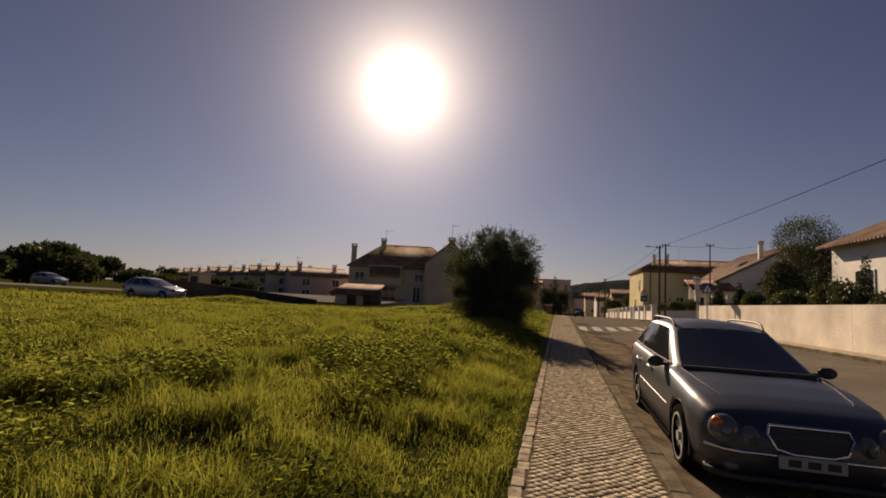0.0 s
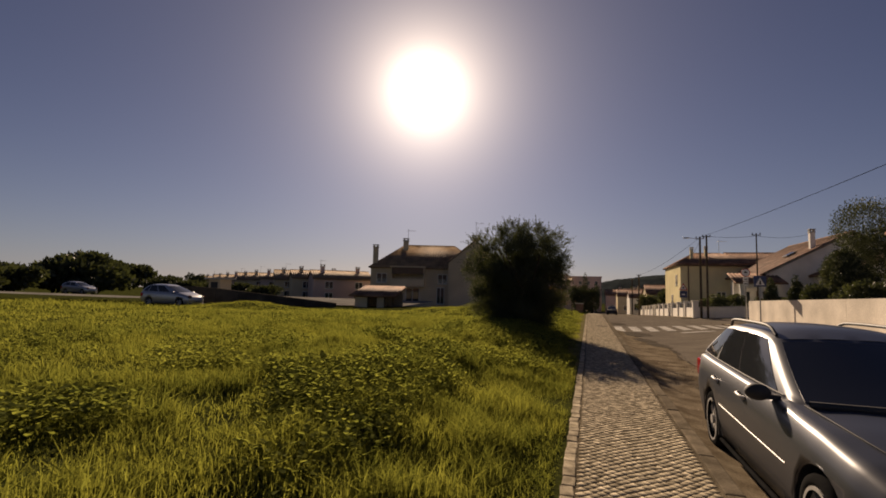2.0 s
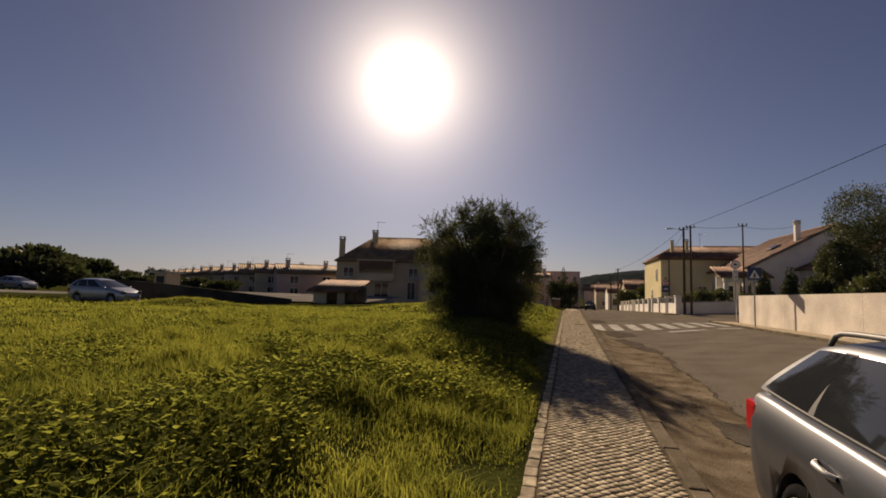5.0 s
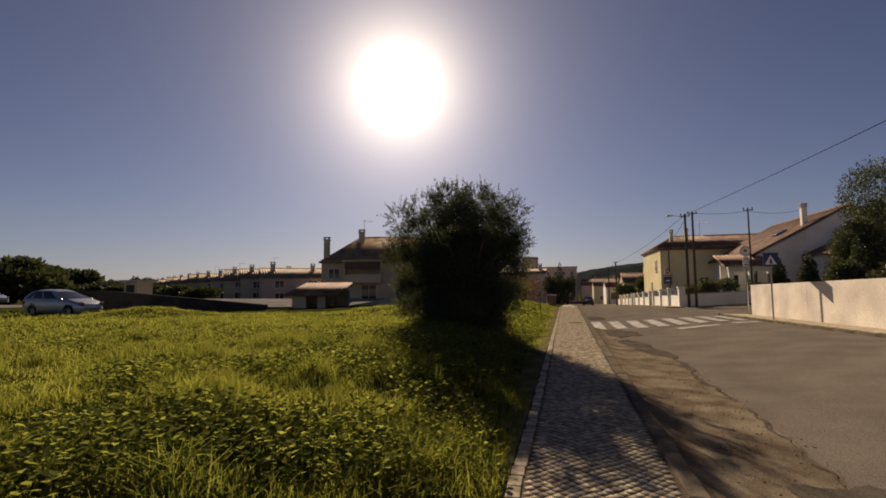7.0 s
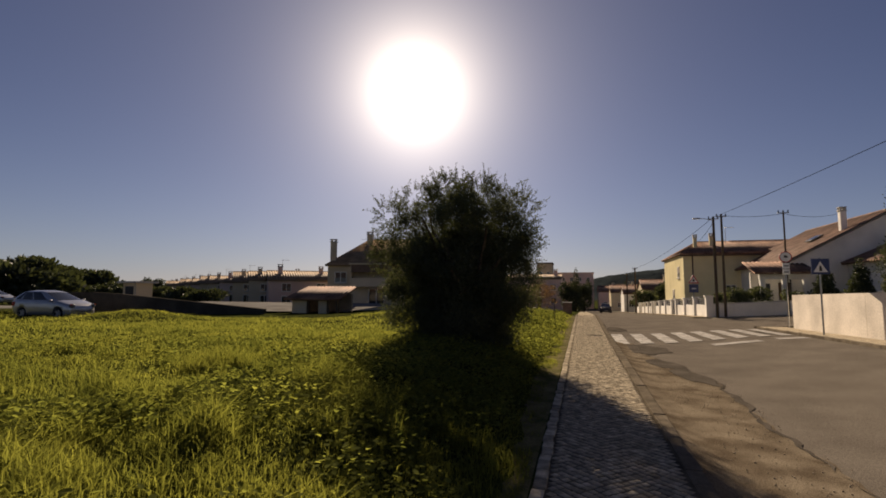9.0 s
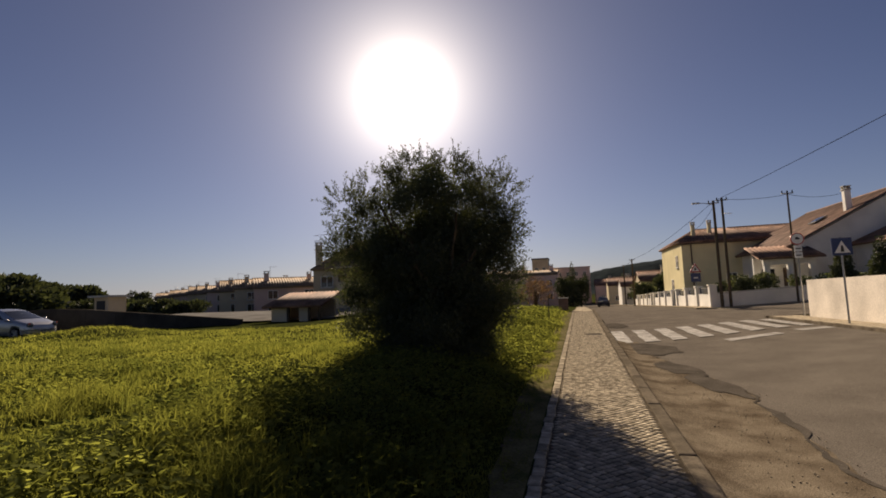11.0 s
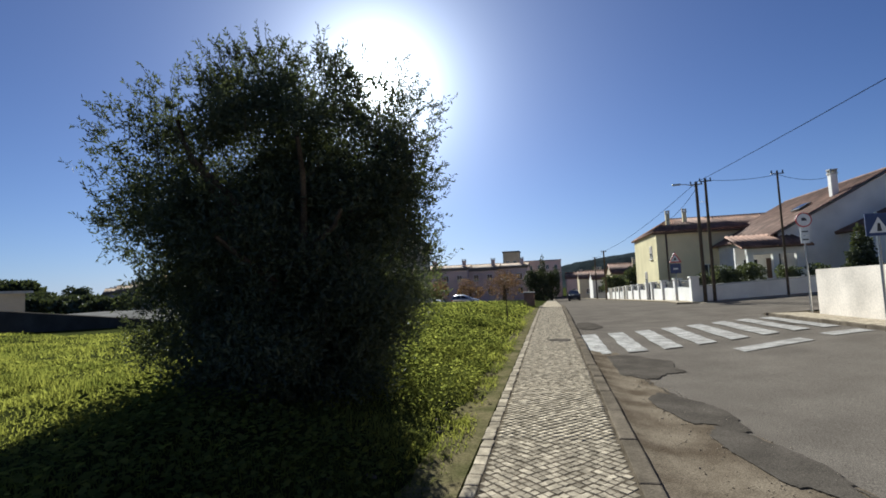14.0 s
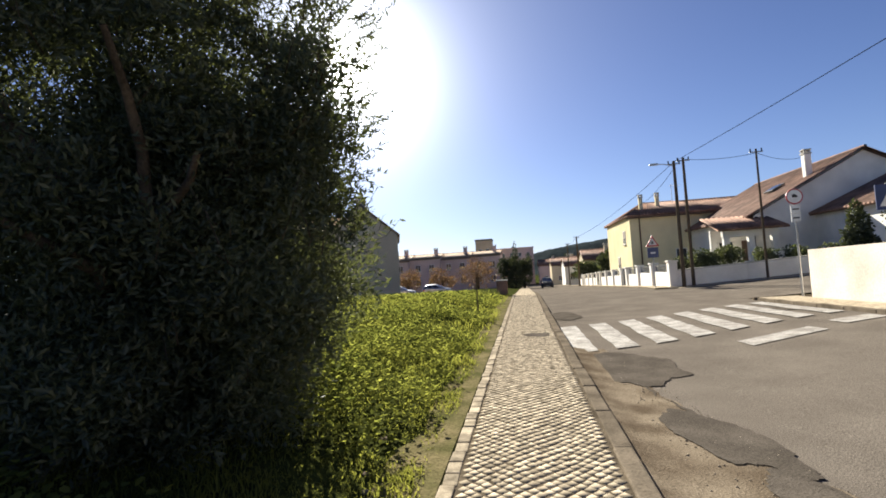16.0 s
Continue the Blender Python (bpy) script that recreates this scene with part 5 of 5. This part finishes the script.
def sprays(blobs, n, length, leaves, size, ratio, name, mat, lift=0.6):
    """Twigs that stick out of the crown, each with leaves along it: gives the ragged outline."""
    V, F, T = [], [], []
    B = np.array(blobs)
    for _ in range(n):
        b = B[rng.integers(len(B))]
        d = rng.normal(size=3)
        d[2] = d[2] * 0.8 + 0.15
        d /= np.linalg.norm(d)
        p = b[:3] + d * b[3:6] * 0.85
        g = d * 0.7 + np.array([0, 0, lift]) * rng.random() + rng.normal(0, 0.25, 3)
        g /= np.linalg.norm(g)
        ln = length * (0.5 + rng.random())
        T.append((p, p + g * ln * 0.5 + rng.normal(0, 0.03, 3), p + g * ln))
        for k in range(leaves):
            t = 0.1 + 0.9 * k / leaves
            c = p + g * ln * t
            u = g * 0.5 + rng.normal(0, 0.6, 3)
            u /= np.linalg.norm(u)
            s = np.cross(u, rng.normal(size=3))
            s /= np.linalg.norm(s)
            z = size * (0.7 + 0.6 * rng.random())
            o = len(V)
            V += [c, c + u * z * 0.5 + s * z * ratio, c + u * z, c + u * z * 0.5 - s * z * ratio]
            F += [(o, o + 1, o + 2), (o, o + 2, o + 3)]
    return mesh_np(name, V, F, mat), T


def twig_mesh(T, r, mat, name):
    V, F = [], []
    for pts in T:
        o = len(V)
        for k, p in enumerate(pts):
            rr = r * (1 - 0.4 * k)
            V += [p + [rr, 0, 0], p + [-rr * 0.5, rr * 0.8, 0], p + [-rr * 0.5, -rr * 0.8, 0]]
        for k in range(len(pts) - 1):
            for j in range(3):
                F.append((o + 3 * k + j, o + 3 * k + (j + 1) % 3, o + 3 * k + 3 + (j + 1) % 3, o + 3 * k + 3 + j))
    return mesh_np(name, V, F, mat)


def limb(p, q, r0, r1, mat, name, wob=0.15):
    p, q = Vector(p), Vector(q)
    n = 7
    pts = [p.lerp(q, k / (n - 1)) + Vector((random.uniform(-wob, wob), random.uniform(-wob, wob), 0)) * (math.sin(k / (n - 1) * math.pi)) for k in range(n)]
    return tube(pts, [lerp(r0, r1, k / (n - 1)) for k in range(n)], mat, name, 8)


# the big bushy tree beside the pavement
TX, TY = -2.72, 23.4
big = thing("tree", (0, 0, 0), "large bushy olive-like tree with grey-green leaves down to the grass", "tree")
part("trunk", limb((TX, TY, -0.1), (TX + 0.1, TY, 1.3), 0.22, 0.14, M["bark"], "trunk"), None, big)
for k in range(14):
    a = 2 * math.pi * k / 14 + 0.3
    part("limb", limb((TX + 0.1, TY, 0.4 + 0.08 * k % 1.0), (TX + 1.5 * math.cos(a) * random.uniform(0.6, 1.1), TY + 1.4 * math.sin(a), random.uniform(2.0, 3.3)), 0.07, 0.02, M["bark"], "limb"), None, big)
# lobes of the crown: low skirt, waist, full middle and the looser top with its peaks
lobes = [(TX - 1.25, TY - 0.1, 1.1, 0.6, 0.7, 0.5), (TX, TY, 1.65, 1.35, 1.4, 1.3), (TX - 0.15, TY, 2.6, 1.6, 1.4, 1.1), (TX + 1.15, TY + 0.1, 1.6, 0.65, 0.9, 0.75), (TX - 1.25, TY, 1.95, 0.75, 0.8, 0.65),
         (TX + 0.3, TY, 0.8, 1.1, 1.3, 0.75), (TX - 0.45, TY, 0.8, 0.9, 1.1, 0.75), (TX - 0.05, TY - 0.1, 3.35, 1.45, 1.25, 0.95), (TX + 0.85, TY + 0.1, 3.75, 0.6, 0.6, 0.5), (TX - 0.1, TY - 0.2, 4.0, 0.75, 0.7, 0.5),
         (TX - 0.45, TY - 0.2, 4.15, 0.34, 0.4, 0.4), (TX + 0.45, TY, 4.1, 0.45, 0.45, 0.38), (TX - 1.4, TY - 0.4, 2.8, 0.75, 0.9, 0.7), (TX + 1.25, TY + 0.1, 2.7, 0.65, 0.9, 0.75), (TX - 1.05, TY - 0.4, 3.75, 0.5, 0.6, 0.5),
         (TX + 1.3, TY + 0.4, 3.7, 0.5, 0.6, 0.5), (TX - 1.65, TY - 0.4, 3.4, 0.42, 0.6, 0.5), (TX - 1.8, TY - 0.3, 2.4, 0.4, 0.5, 0.4)]

lobes = [(x, y, z - 0.14 * (z > 3.5), a, b, c) for x, y, z, a, b, c in lobes]


def clumps(hulls, n, r0, r1):
    """Small tufts of foliage spread through the hulls, fewer and smaller towards the top."""
    H = np.array(hulls)
    w = H[:, 3] * H[:, 4] * H[:, 5]
    out = []
    while len(out) < n:
        b = H[rng.choice(len(H), p=w / w.sum())]
        d = rng.normal(size=3)
        d /= np.linalg.norm(d)
        c = b[:3] + d * b[3:6] * rng.random() ** 0.4 * 0.9
        top = min(1, max(0, (c[2] - 2.5) / 1.7))
        if rng.random() < 0.36 * top or (c[0] < TX - 0.2 and c[2] > 2.6 and rng.random() < 0.45):
            continue
        r = (r0 + (r1 - r0) * rng.random()) * (1 - 0.35 * top)
        out.append((*c, r * rng.uniform(0.8, 1.3), r * rng.uniform(0.8, 1.3), r * rng.uniform(0.7, 1.1)))
    return out


tufts = clumps(lobes, 500, 0.2, 0.42)
part("crown", leaf_cloud(235000, tufts, 0.058, 0.16, "crown", M["olive"], 0.05), None, big)
# rear lobes out of view, added to block light and widen the tree's shadow
back = [(TX - 0.6, TY + 1.7, 2.0, 1.3, 1.3, 1.3), (TX - 0.3, TY + 1.6, 1.2, 1.3, 1.4, 1.1), (TX - 1.2, TY + 2.4, 1.4, 1.0, 1.2, 1.0), (TX + 0.3, TY + 1.2, 2.5, 0.9, 0.9, 0.8)]
part("crown", leaf_cloud(40000, back, 0.085, 0.2, "crown", M["olive"], 0.1, gaps=-0.7), None, big)
# larger leaves packed inside, added to block light and darken the crown
part("inner_foliage", leaf_cloud(34000, [(TX, TY + 0.4, 1.5, 1.0, 0.95, 1.1), (TX - 0.1, TY + 0.4, 2.2, 1.0, 0.9, 0.8), (TX, TY + 0.3, 0.7, 0.9, 1.0, 0.7)], 0.085, 0.18, "inner", M["olive"], 0.0), None, big)
sp, tw = sprays(lobes[7:], 900, 0.28, 22, 0.055, 0.15, "sprays", M["olive"])
part("spray", sp, None, big, "leafy twigs that stick out of the crown")
sp2, tw2 = sprays(lobes[:7], 600, 0.32, 22, 0.055, 0.15, "sprays", M["olive"])
part("spray", sp2, None, big, "leafy twigs low on the crown")
part("twig_rest", twig_mesh(tw + tw2, 0.006, M["bark"], "twigs"), None, big)
for k in range(9):
    p = Vector((TX - 1.5, TY - 0.4, 2.3 + 0.06 * k))
    q = p + Vector((-random.uniform(0.7, 1.1), random.uniform(-0.2, 0.2), random.uniform(-0.25, 0.2)))
    part("bare_twig", tube([p, p.lerp(q, 0.5) + Vector((0, 0, 0.06)), q], [0.008, 0.006, 0.003], M["bark"], "twig", 5), None, big)


def far_tree(x, y, z, w, h, label, mat, leaves=2500, size=0.35, shape="round", trunk=True, name="tree"):
    th = thing(name, (0, 0, 0), label, "tree" if name == "tree" else "bush")
    if trunk:
        part("trunk", limb((x, y, z - 0.4), (x, y, z + h * 0.5), 0.05 * w + 0.05, 0.03 * w, M["bark"], "trunk"), None, th)
    bl = []
    if shape == "cone":
        for k in range(7):
            t = k / 6
            bl.append((x + random.uniform(-0.05, 0.05) * w, y, z + h * (0.12 + 0.8 * t), w * 0.5 * (1 - 0.8 * t), w * 0.5 * (1 - 0.8 * t), h * 0.13))
    else:
        for k in range(9):
            a = random.uniform(0, 6.28)
            rr = random.uniform(0.1, 0.32) * w
            bl.append((x + rr * math.cos(a), y + rr * math.sin(a), z + h * random.uniform(0.3, 0.78), w * random.uniform(0.18, 0.3), w * random.uniform(0.18, 0.3), h * random.uniform(0.14, 0.24)))
        bl.append((x, y, z + h * 0.45, w * 0.4, w * 0.4, h * 0.38))
    part("crown", leaf_cloud(leaves, bl, size, 0.3, "crown", mat, 0.5), None, th)
    return th


# behind the garden wall
for x, y, w, h in ((16.6, 38.3, 6.2, 7.6), (14.0, 36.9, 3.0, 4.6), (18.6, 36.4, 4.5, 6.2)):
    far_tree(x, y, 0.2, w, h, "tall dark grey-green ragged evergreen tree behind the garden wall", M["dark_leaf"], 34000, 0.1)
for x, y, h in ((9.3, 34.5, 2.3), (10.4, 34.3, 2.5), (11.6, 33.0, 2.9), (12.3, 29.6, 3.2), (13.2, 27.6, 3.6)):
    far_tree(x, y, 0.3, 1.35, h, "small dark conifer behind the garden wall", M["dark_leaf"], 7000, 0.1, "cone")
for k in range(2, 8):
    far_tree(9.7 + 0.3 * (k % 2), 33.8 - 2.0 * k, 0.4, 1.7, 1.55 + 0.25 * (k % 3) + 0.09 * k, "dark clipped hedge bush behind the garden wall", M["dark_leaf"], 3500, 0.14, "round", False, "bush")
for x, y, w, h in ((9.6, 46.6, 1.6, 1.6), (10.8, 47.0, 1.7, 1.9), (12.6, 46.6, 1.2, 1.5), (14.2, 46.8, 1.6, 1.6), (8.6, 47.5, 1.2, 1.3), (16.0, 46.8, 1.5, 1.5)):
    far_tree(x, y, 0.3, w, h, "garden shrub behind the low white wall", M["olive"], 1600, 0.14, "round", False, "bush")
# far off
for x, y, z, w, h, mt, sh in ((-80, 50, 0, 11, 3.8, "dark_leaf", "round"), (-70, 41, 0, 8, 3.2, "dark_leaf", "round"), (-97, 60, 0, 13, 4.6, "dark_leaf", "round"), (-66, 36, 0, 7, 2.8, "dark_leaf", "round"), (-92, 70, -0.5, 17, 7.4, "dark_leaf", "round"), (-78, 76, 0, 7, 3.2, "dark_leaf", "round"), (-100, 80, 0, 12, 6.5, "dark_leaf", "round"), (-112, 95, 0, 14, 7, "dark_leaf", "round"), (-76, 82, 0, 4, 4.0, "dark_leaf", "round"), (-58, 62, 0, 5, 2.2, "dark_leaf", "round"), (-66, 72, 0, 6, 2.4, "dark_leaf", "round"),
                               (-44, 56, 0, 4.5, 1.9, "dark_leaf", "round"), (-37, 52, 0, 4, 1.7, "dark_leaf", "round"), (-50, 60, 0, 5, 2.0, "dark_leaf", "round"),
                               (-17.5, 92, -1.6, 5, 4.4, "autumn", "round"), (-6.5, 90, -1.6, 6.5, 5.4, "autumn", "round"), (-12.5, 95, -1.6, 5, 4.0, "autumn", "round"),
                               (-0.9, 95, -1.9, 2.6, 7.0, "dark_leaf", "cone"), (0.4, 98, -1.9, 3.4, 5.6, "dark_leaf", "round"), (-2.2, 97, -1.9, 3.0, 5.8, "dark_leaf", "round"), (11.0, 105, -2.0, 5, 4.6, "dark_leaf", "round"), (9.2, 90, -1.5, 3.5, 3.6, "olive", "round"), (14, 96, -1.5, 6, 5.0, "dark_leaf", "round"), (9.0, 120, -2.4, 1.6, 6, "dark_leaf", "cone")):
    far_tree(x, y, z, w, h, "far dark tree with a ragged crown" if mt != "autumn" else "bare rusty autumn tree before the far terrace", M[mt], 1700 if mt == "autumn" else 2600 if w < 8 else 7000, 0.24 if mt == "autumn" else 0.06 * w + 0.1, sh)
# wooded ridge on the skyline
hx, hy = np.linspace(-260, 420, 260), np.linspace(300, 460, 30)
hill = part("backdrop_hill", grid_mesh("hill", hx, hy, lambda x, y: -5 + 27 * math.exp(-((y - 390) / 60) ** 2) * (0.36 + 0.64 / (1 + math.exp(-(x - 25) / 25))) + 1.5 * noise.noise((x * 0.03, y * 0.03, 0)) + 1.6 * noise.noise((x * 0.2, y * 0.2, 5)), M["hill"]), None)
tagged(hill, "dark wooded ridge on the skyline", "hill", kind="structure")


# ---- grass and weeds ----
def blades(pts, hgt, wid, name, mat, lean=0.9):
    n = len(pts)
    a = rng.random(n) * 2 * np.pi
    cl = np.array([noise.noise((p[0] * 1.4, p[1] * 1.4, 30)) for p in pts])
    h = hgt * (0.4 + 0.7 * rng.random(n)) * np.clip(1 + 1.1 * cl, 0.4, 2.0)
    w = wid * (0.6 + 0.8 * rng.random(n))
    sd = np.stack([np.cos(a), np.sin(a), np.zeros(n)], -1)
    b = rng.random(n) * 2 * np.pi
    ln = np.stack([np.cos(b), np.sin(b), np.zeros(n)], -1) * (lean * rng.random(n))[:, None]
    up = np.array([0, 0, 1.0])
    v = np.empty((n, 5, 3))
    v[:, 0] = pts - sd * w[:, None]
    v[:, 1] = pts + sd * w[:, None]
    mid = pts + (up + ln * 0.5) * (h * 0.55)[:, None]
    v[:, 2] = mid + sd * w[:, None] * 0.8
    v[:, 3] = mid - sd * w[:, None] * 0.8
    v[:, 4] = pts + (up * 0.92 + ln * 1.5) * h[:, None]
    i = np.arange(n)[:, None] * 5
    return mesh_np(name, v.reshape(-1, 3), np.concatenate([i + [[0, 1, 2]], i + [[0, 2, 3]], i + [[3, 2, 4]]]), mat)


def scatter(n, x0, x1, y0, y1, keep=lambda x, y: True):
    X, Y = rng.uniform(x0, x1, n), rng.uniform(y0, y1, n)
    return np.array([(x, y, field_z(x, y) - 0.01) for x, y in zip(X, Y) if keep(x, y)])


def tufty(x, y):
    return noise.noise((x * 0.9, y * 0.9, 8)) + 0.5 * noise.noise((x * 2.7, y * 2.7, 2)) > rng.uniform(-0.95, 0.2)


def verge(x, y):
    """Bare strip beside the pavement further on."""
    bare = 0.02 + 0.22 * min(1, max(0, (y - 17) / 5)) * min(1, max(0, (44 - y) / 8))
    return -x - 0.4 > bare * (0.6 + 0.6 * noise.noise((y * 1.2, 3, 1))) * rng.uniform(0.5, 1.1) and tufty(x, y)


for k, (n, x0, x1, y0, y1, hh, ww) in enumerate(((110000, -5, -0.45, 3.0, 17, 0.13, 0.004), (100000, -5, -0.38, 3.0, 30, 0.05, 0.005), (9000, -0.8, -0.38, 3.0, 20, 0.05, 0.004), (26000, -1.3, -0.42, 14, 40, 0.04, 0.004), (40000, -10, -5, 4.0, 26, 0.07, 0.009), (60000, -5, -0.55, 17, 30, 0.08, 0.005), (90000, -12, -5, 4, 26, 0.1, 0.008), (60000, -24, -12, 6, 34, 0.12, 0.014), (26000, -12, -0.6, 26, 48, 0.15, 0.012), (22000, -45, -24, 12, 36, 0.22, 0.03))):
    g = part("grass", blades(scatter(n, x0, x1, y0, y1, verge), hh, ww, "grass", M["grass"]), None)
    tagged(g, "bright green uneven meadow grass lit from behind", "grass", kind="stuff")


def tall_tufts(n, x0, x1, y0, y1, per, hh):
    """Tall fans of grass that stand out of the meadow, with hollows between."""
    pts = []
    while len(pts) < n * per:
        x, y = rng.uniform(x0, x1), rng.uniform(y0, y1)
        if noise.noise((x * 0.8, y * 0.8, 41)) < 0.02 or x > -0.75:
            continue
        q = rng.normal(0, 0.075, (per, 2))
        pts += [(x + a, y + b, field_z(x + a, y + b) - 0.01) for a, b in q]
    return blades(np.array(pts), hh, 0.0045, "tall grass", M["grass"], 0.75)


for n, x0, x1, y0, y1, per, hh in ((1200, -5.5, -0.7, 4.5, 18.5, 34, 0.27), (700, -13, -5, 7, 24, 26, 0.26)):
    tagged(part("tall_grass", tall_tufts(n, x0, x1, y0, y1, per, hh), None), "tall loose tufts of green grass", "grass", kind="stuff")


def weeds(n, x0, x1, y0, y1, size, thr):
    """Low broad-leaved plants: rosettes of rounded leaves on short stalks."""
    V, F = [], []
    made = 0
    while made < n:
        x, y = rng.uniform(x0, x1), rng.uniform(y0, y1)
        if noise.noise((x * 0.55, y * 0.55, 20)) < thr or (-x - 0.5) < (0.05 if y < 17 else 0.3):
            made += 0.15
            continue
        made += 1
        z0 = field_z(x, y)
        for k in range(rng.integers(7, 14)):
            a = rng.uniform(0, 6.283)
            l = size * rng.uniform(0.5, 1.2)
            r = rng.uniform(0.02, 0.14)
            c = np.array([x + r * math.cos(a), y + r * math.sin(a), z0 + rng.uniform(0.04, 0.26)])
            u = np.array([math.cos(a), math.sin(a), rng.uniform(-0.2, 0.7)])
            u /= np.linalg.norm(u)
            s = np.array([-math.sin(a), math.cos(a), rng.uniform(-0.4, 0.4)])
            nn = np.cross(u, s) * 0.12
            o = len(V)
            V += [c, c + u * l * 0.3 + s * l * 0.38 + nn * l, c + u * l * 0.75 + s * l * 0.36 + nn * l, c + u * l, c + u * l * 0.75 - s * l * 0.36 + nn * l, c + u * l * 0.3 - s * l * 0.38 + nn * l, c + u * l * 0.5]
            F += [(o, o + 1, o + 6), (o + 1, o + 2, o + 6), (o + 2, o + 3, o + 6), (o + 3, o + 4, o + 6), (o + 4, o + 5, o + 6), (o + 5, o, o + 6)]
    return mesh_np("weeds", V, F, M["weed"])


for n, x0, x1, y0, y1, s, thr in ((1500, -5.5, -0.6, 3.5, 15, 0.05, -0.02), (900, -5.0, -0.8, 4.5, 15, 0.062, 0.08), (1300, -11, -3, 5, 24, 0.055, 0.02), (3000, -4, -0.75, 15, 34, 0.055, -0.25), (900, -8, -1, 30, 46, 0.09, -0.1)):
    tagged(part("weeds", weeds(n, x0, x1, y0, y1, s, thr), None), "low broad-leaved green weeds among the grass", "weeds", kind="stuff")

# bare earth strip between the grass and the pavement
ysb = np.arange(14, 46, 0.2)
tagged(part("earth_verge", ribbon("earth", [(-0.58 - 0.22 * min(1, max(0, (y - 16) / 5)) + 0.12 * noise.noise((y, 7, 0)) + 0.08 * noise.noise((y * 3, 2, 0)), y) for y in ysb], [(-0.385, y) for y in ysb], lambda x, y: field_z(x, y) + 0.012, M["earth"], 6), None), "trodden brown earth beside the pavement", "earth", kind="structure")
for k in range(26):
    x, y = -0.6 - abs(random.gauss(0, 0.5)), random.uniform(18, 30)
    bm = bmesh.new()
    bmesh.ops.create_icosphere(bm, subdivisions=1, radius=1, matrix=pose(x, y, field_z(x, y) + 0.01, 0, 0, random.uniform(0, 180)) @ Matrix.Diagonal((random.uniform(0.02, 0.07), random.uniform(0.02, 0.05), 0.018, 1)))
    tagged(part("stone", bm, M["kerb"]), "small pale stone lying in the verge", "stone", "verge stones")

# ---- cobbles and edging of the pavement ----
def cobble_mesh(name, mat):
    bm = bmesh.new()
    s, t = 0.0328, 0.031
    for (q, z) in ((s, -0.03), (s, -0.0022), (t, 0.001)):
        for (i, j) in ((-1, -1), (1, -1), (1, 1), (-1, 1)):
            bm.verts.new((i * q, j * q, z))
    bm.verts.ensure_lookup_table()
    v = bm.verts
    for a in (0, 4):
        for k in range(4):
            bm.faces.new((v[a + k], v[a + (k + 1) % 4], v[a + 4 + (k + 1) % 4], v[a + 4 + k]))
    bm.faces.new((v[8], v[9], v[10], v[11]))
    return bm_mesh(name, bm, mat)


base = cobble_mesh("cobble", M["cobble_piece"])
bv = np.array([v.co for v in base.vertices])
quads = np.array([list(p.vertices) for p in base.polygons])
C = []
pitch = 0.074
rows = int(62 / (pitch / math.sqrt(2)))
for r in range(rows):
    y = -3 + r * pitch / math.sqrt(2)
    for c in range(-6, 16):
        x = c * pitch * math.sqrt(2) + (pitch / math.sqrt(2) if r % 2 else 0)
        if -0.24 < x < 0.87 and y < 58:
            C.append((x + random.gauss(0, 0.004), y + random.gauss(0, 0.004) + 0.02 * math.sin(x * 9), random.gauss(0, 0.001) + drop(y), 45 + random.gauss(0, 7), random.uniform(0.86, 1.06), random.uniform(0.86, 1.06)))
near = [c for c in C if 21.5 < c[1] < 23.45][:300]
kept = set(near)
rest = [c for c in C if c not in kept]
for x, y, z, a, s, t in near:
    o = new("cobble", base)
    o.parent = pavement
    o.location, o.rotation_euler, o.scale = (x, y, z), (random.gauss(0, 0.005), random.gauss(0, 0.005), radians(a)), (s, t, 1)
A = np.array(rest)
ca, sa = np.cos(np.radians(A[:, 3])), np.sin(np.radians(A[:, 3]))
lx, ly = bv[None, :, 0] * A[:, 4:5], bv[None, :, 1] * A[:, 5:6]
V = np.stack([A[:, 0:1] + lx * ca[:, None] - ly * sa[:, None], A[:, 1:2] + lx * sa[:, None] + ly * ca[:, None], A[:, 2:3] + bv[None, :, 2]], -1)
V[..., 2] += rng.normal(0, 0.0002, V.shape[:2])
F = (np.arange(len(A))[:, None, None] * len(bv) + quads[None]).reshape(-1, 4)
cob = part("cobbles", mesh_np("cobbles", V.reshape(-1, 3), F, M["cobble"]), None, pavement)
tagged(cob, "small square limestone cobbles laid on the diagonal", kind="stuff")
eme = bm_mesh("edging", box(-0.055, 0.055, -0.1, 0.1, -0.1, 0.012, 0.012), M["cobble_piece"])
for k in range(235):
    o = new("edging_stone", eme)
    o.parent = pavement
    o.location, o.rotation_euler = (-0.32 + random.gauss(0, 0.006), 0.5 + 0.208 * k, random.gauss(0, 0.004) + drop(0.5 + 0.208 * k)), (0, 0, random.gauss(0, 0.03))
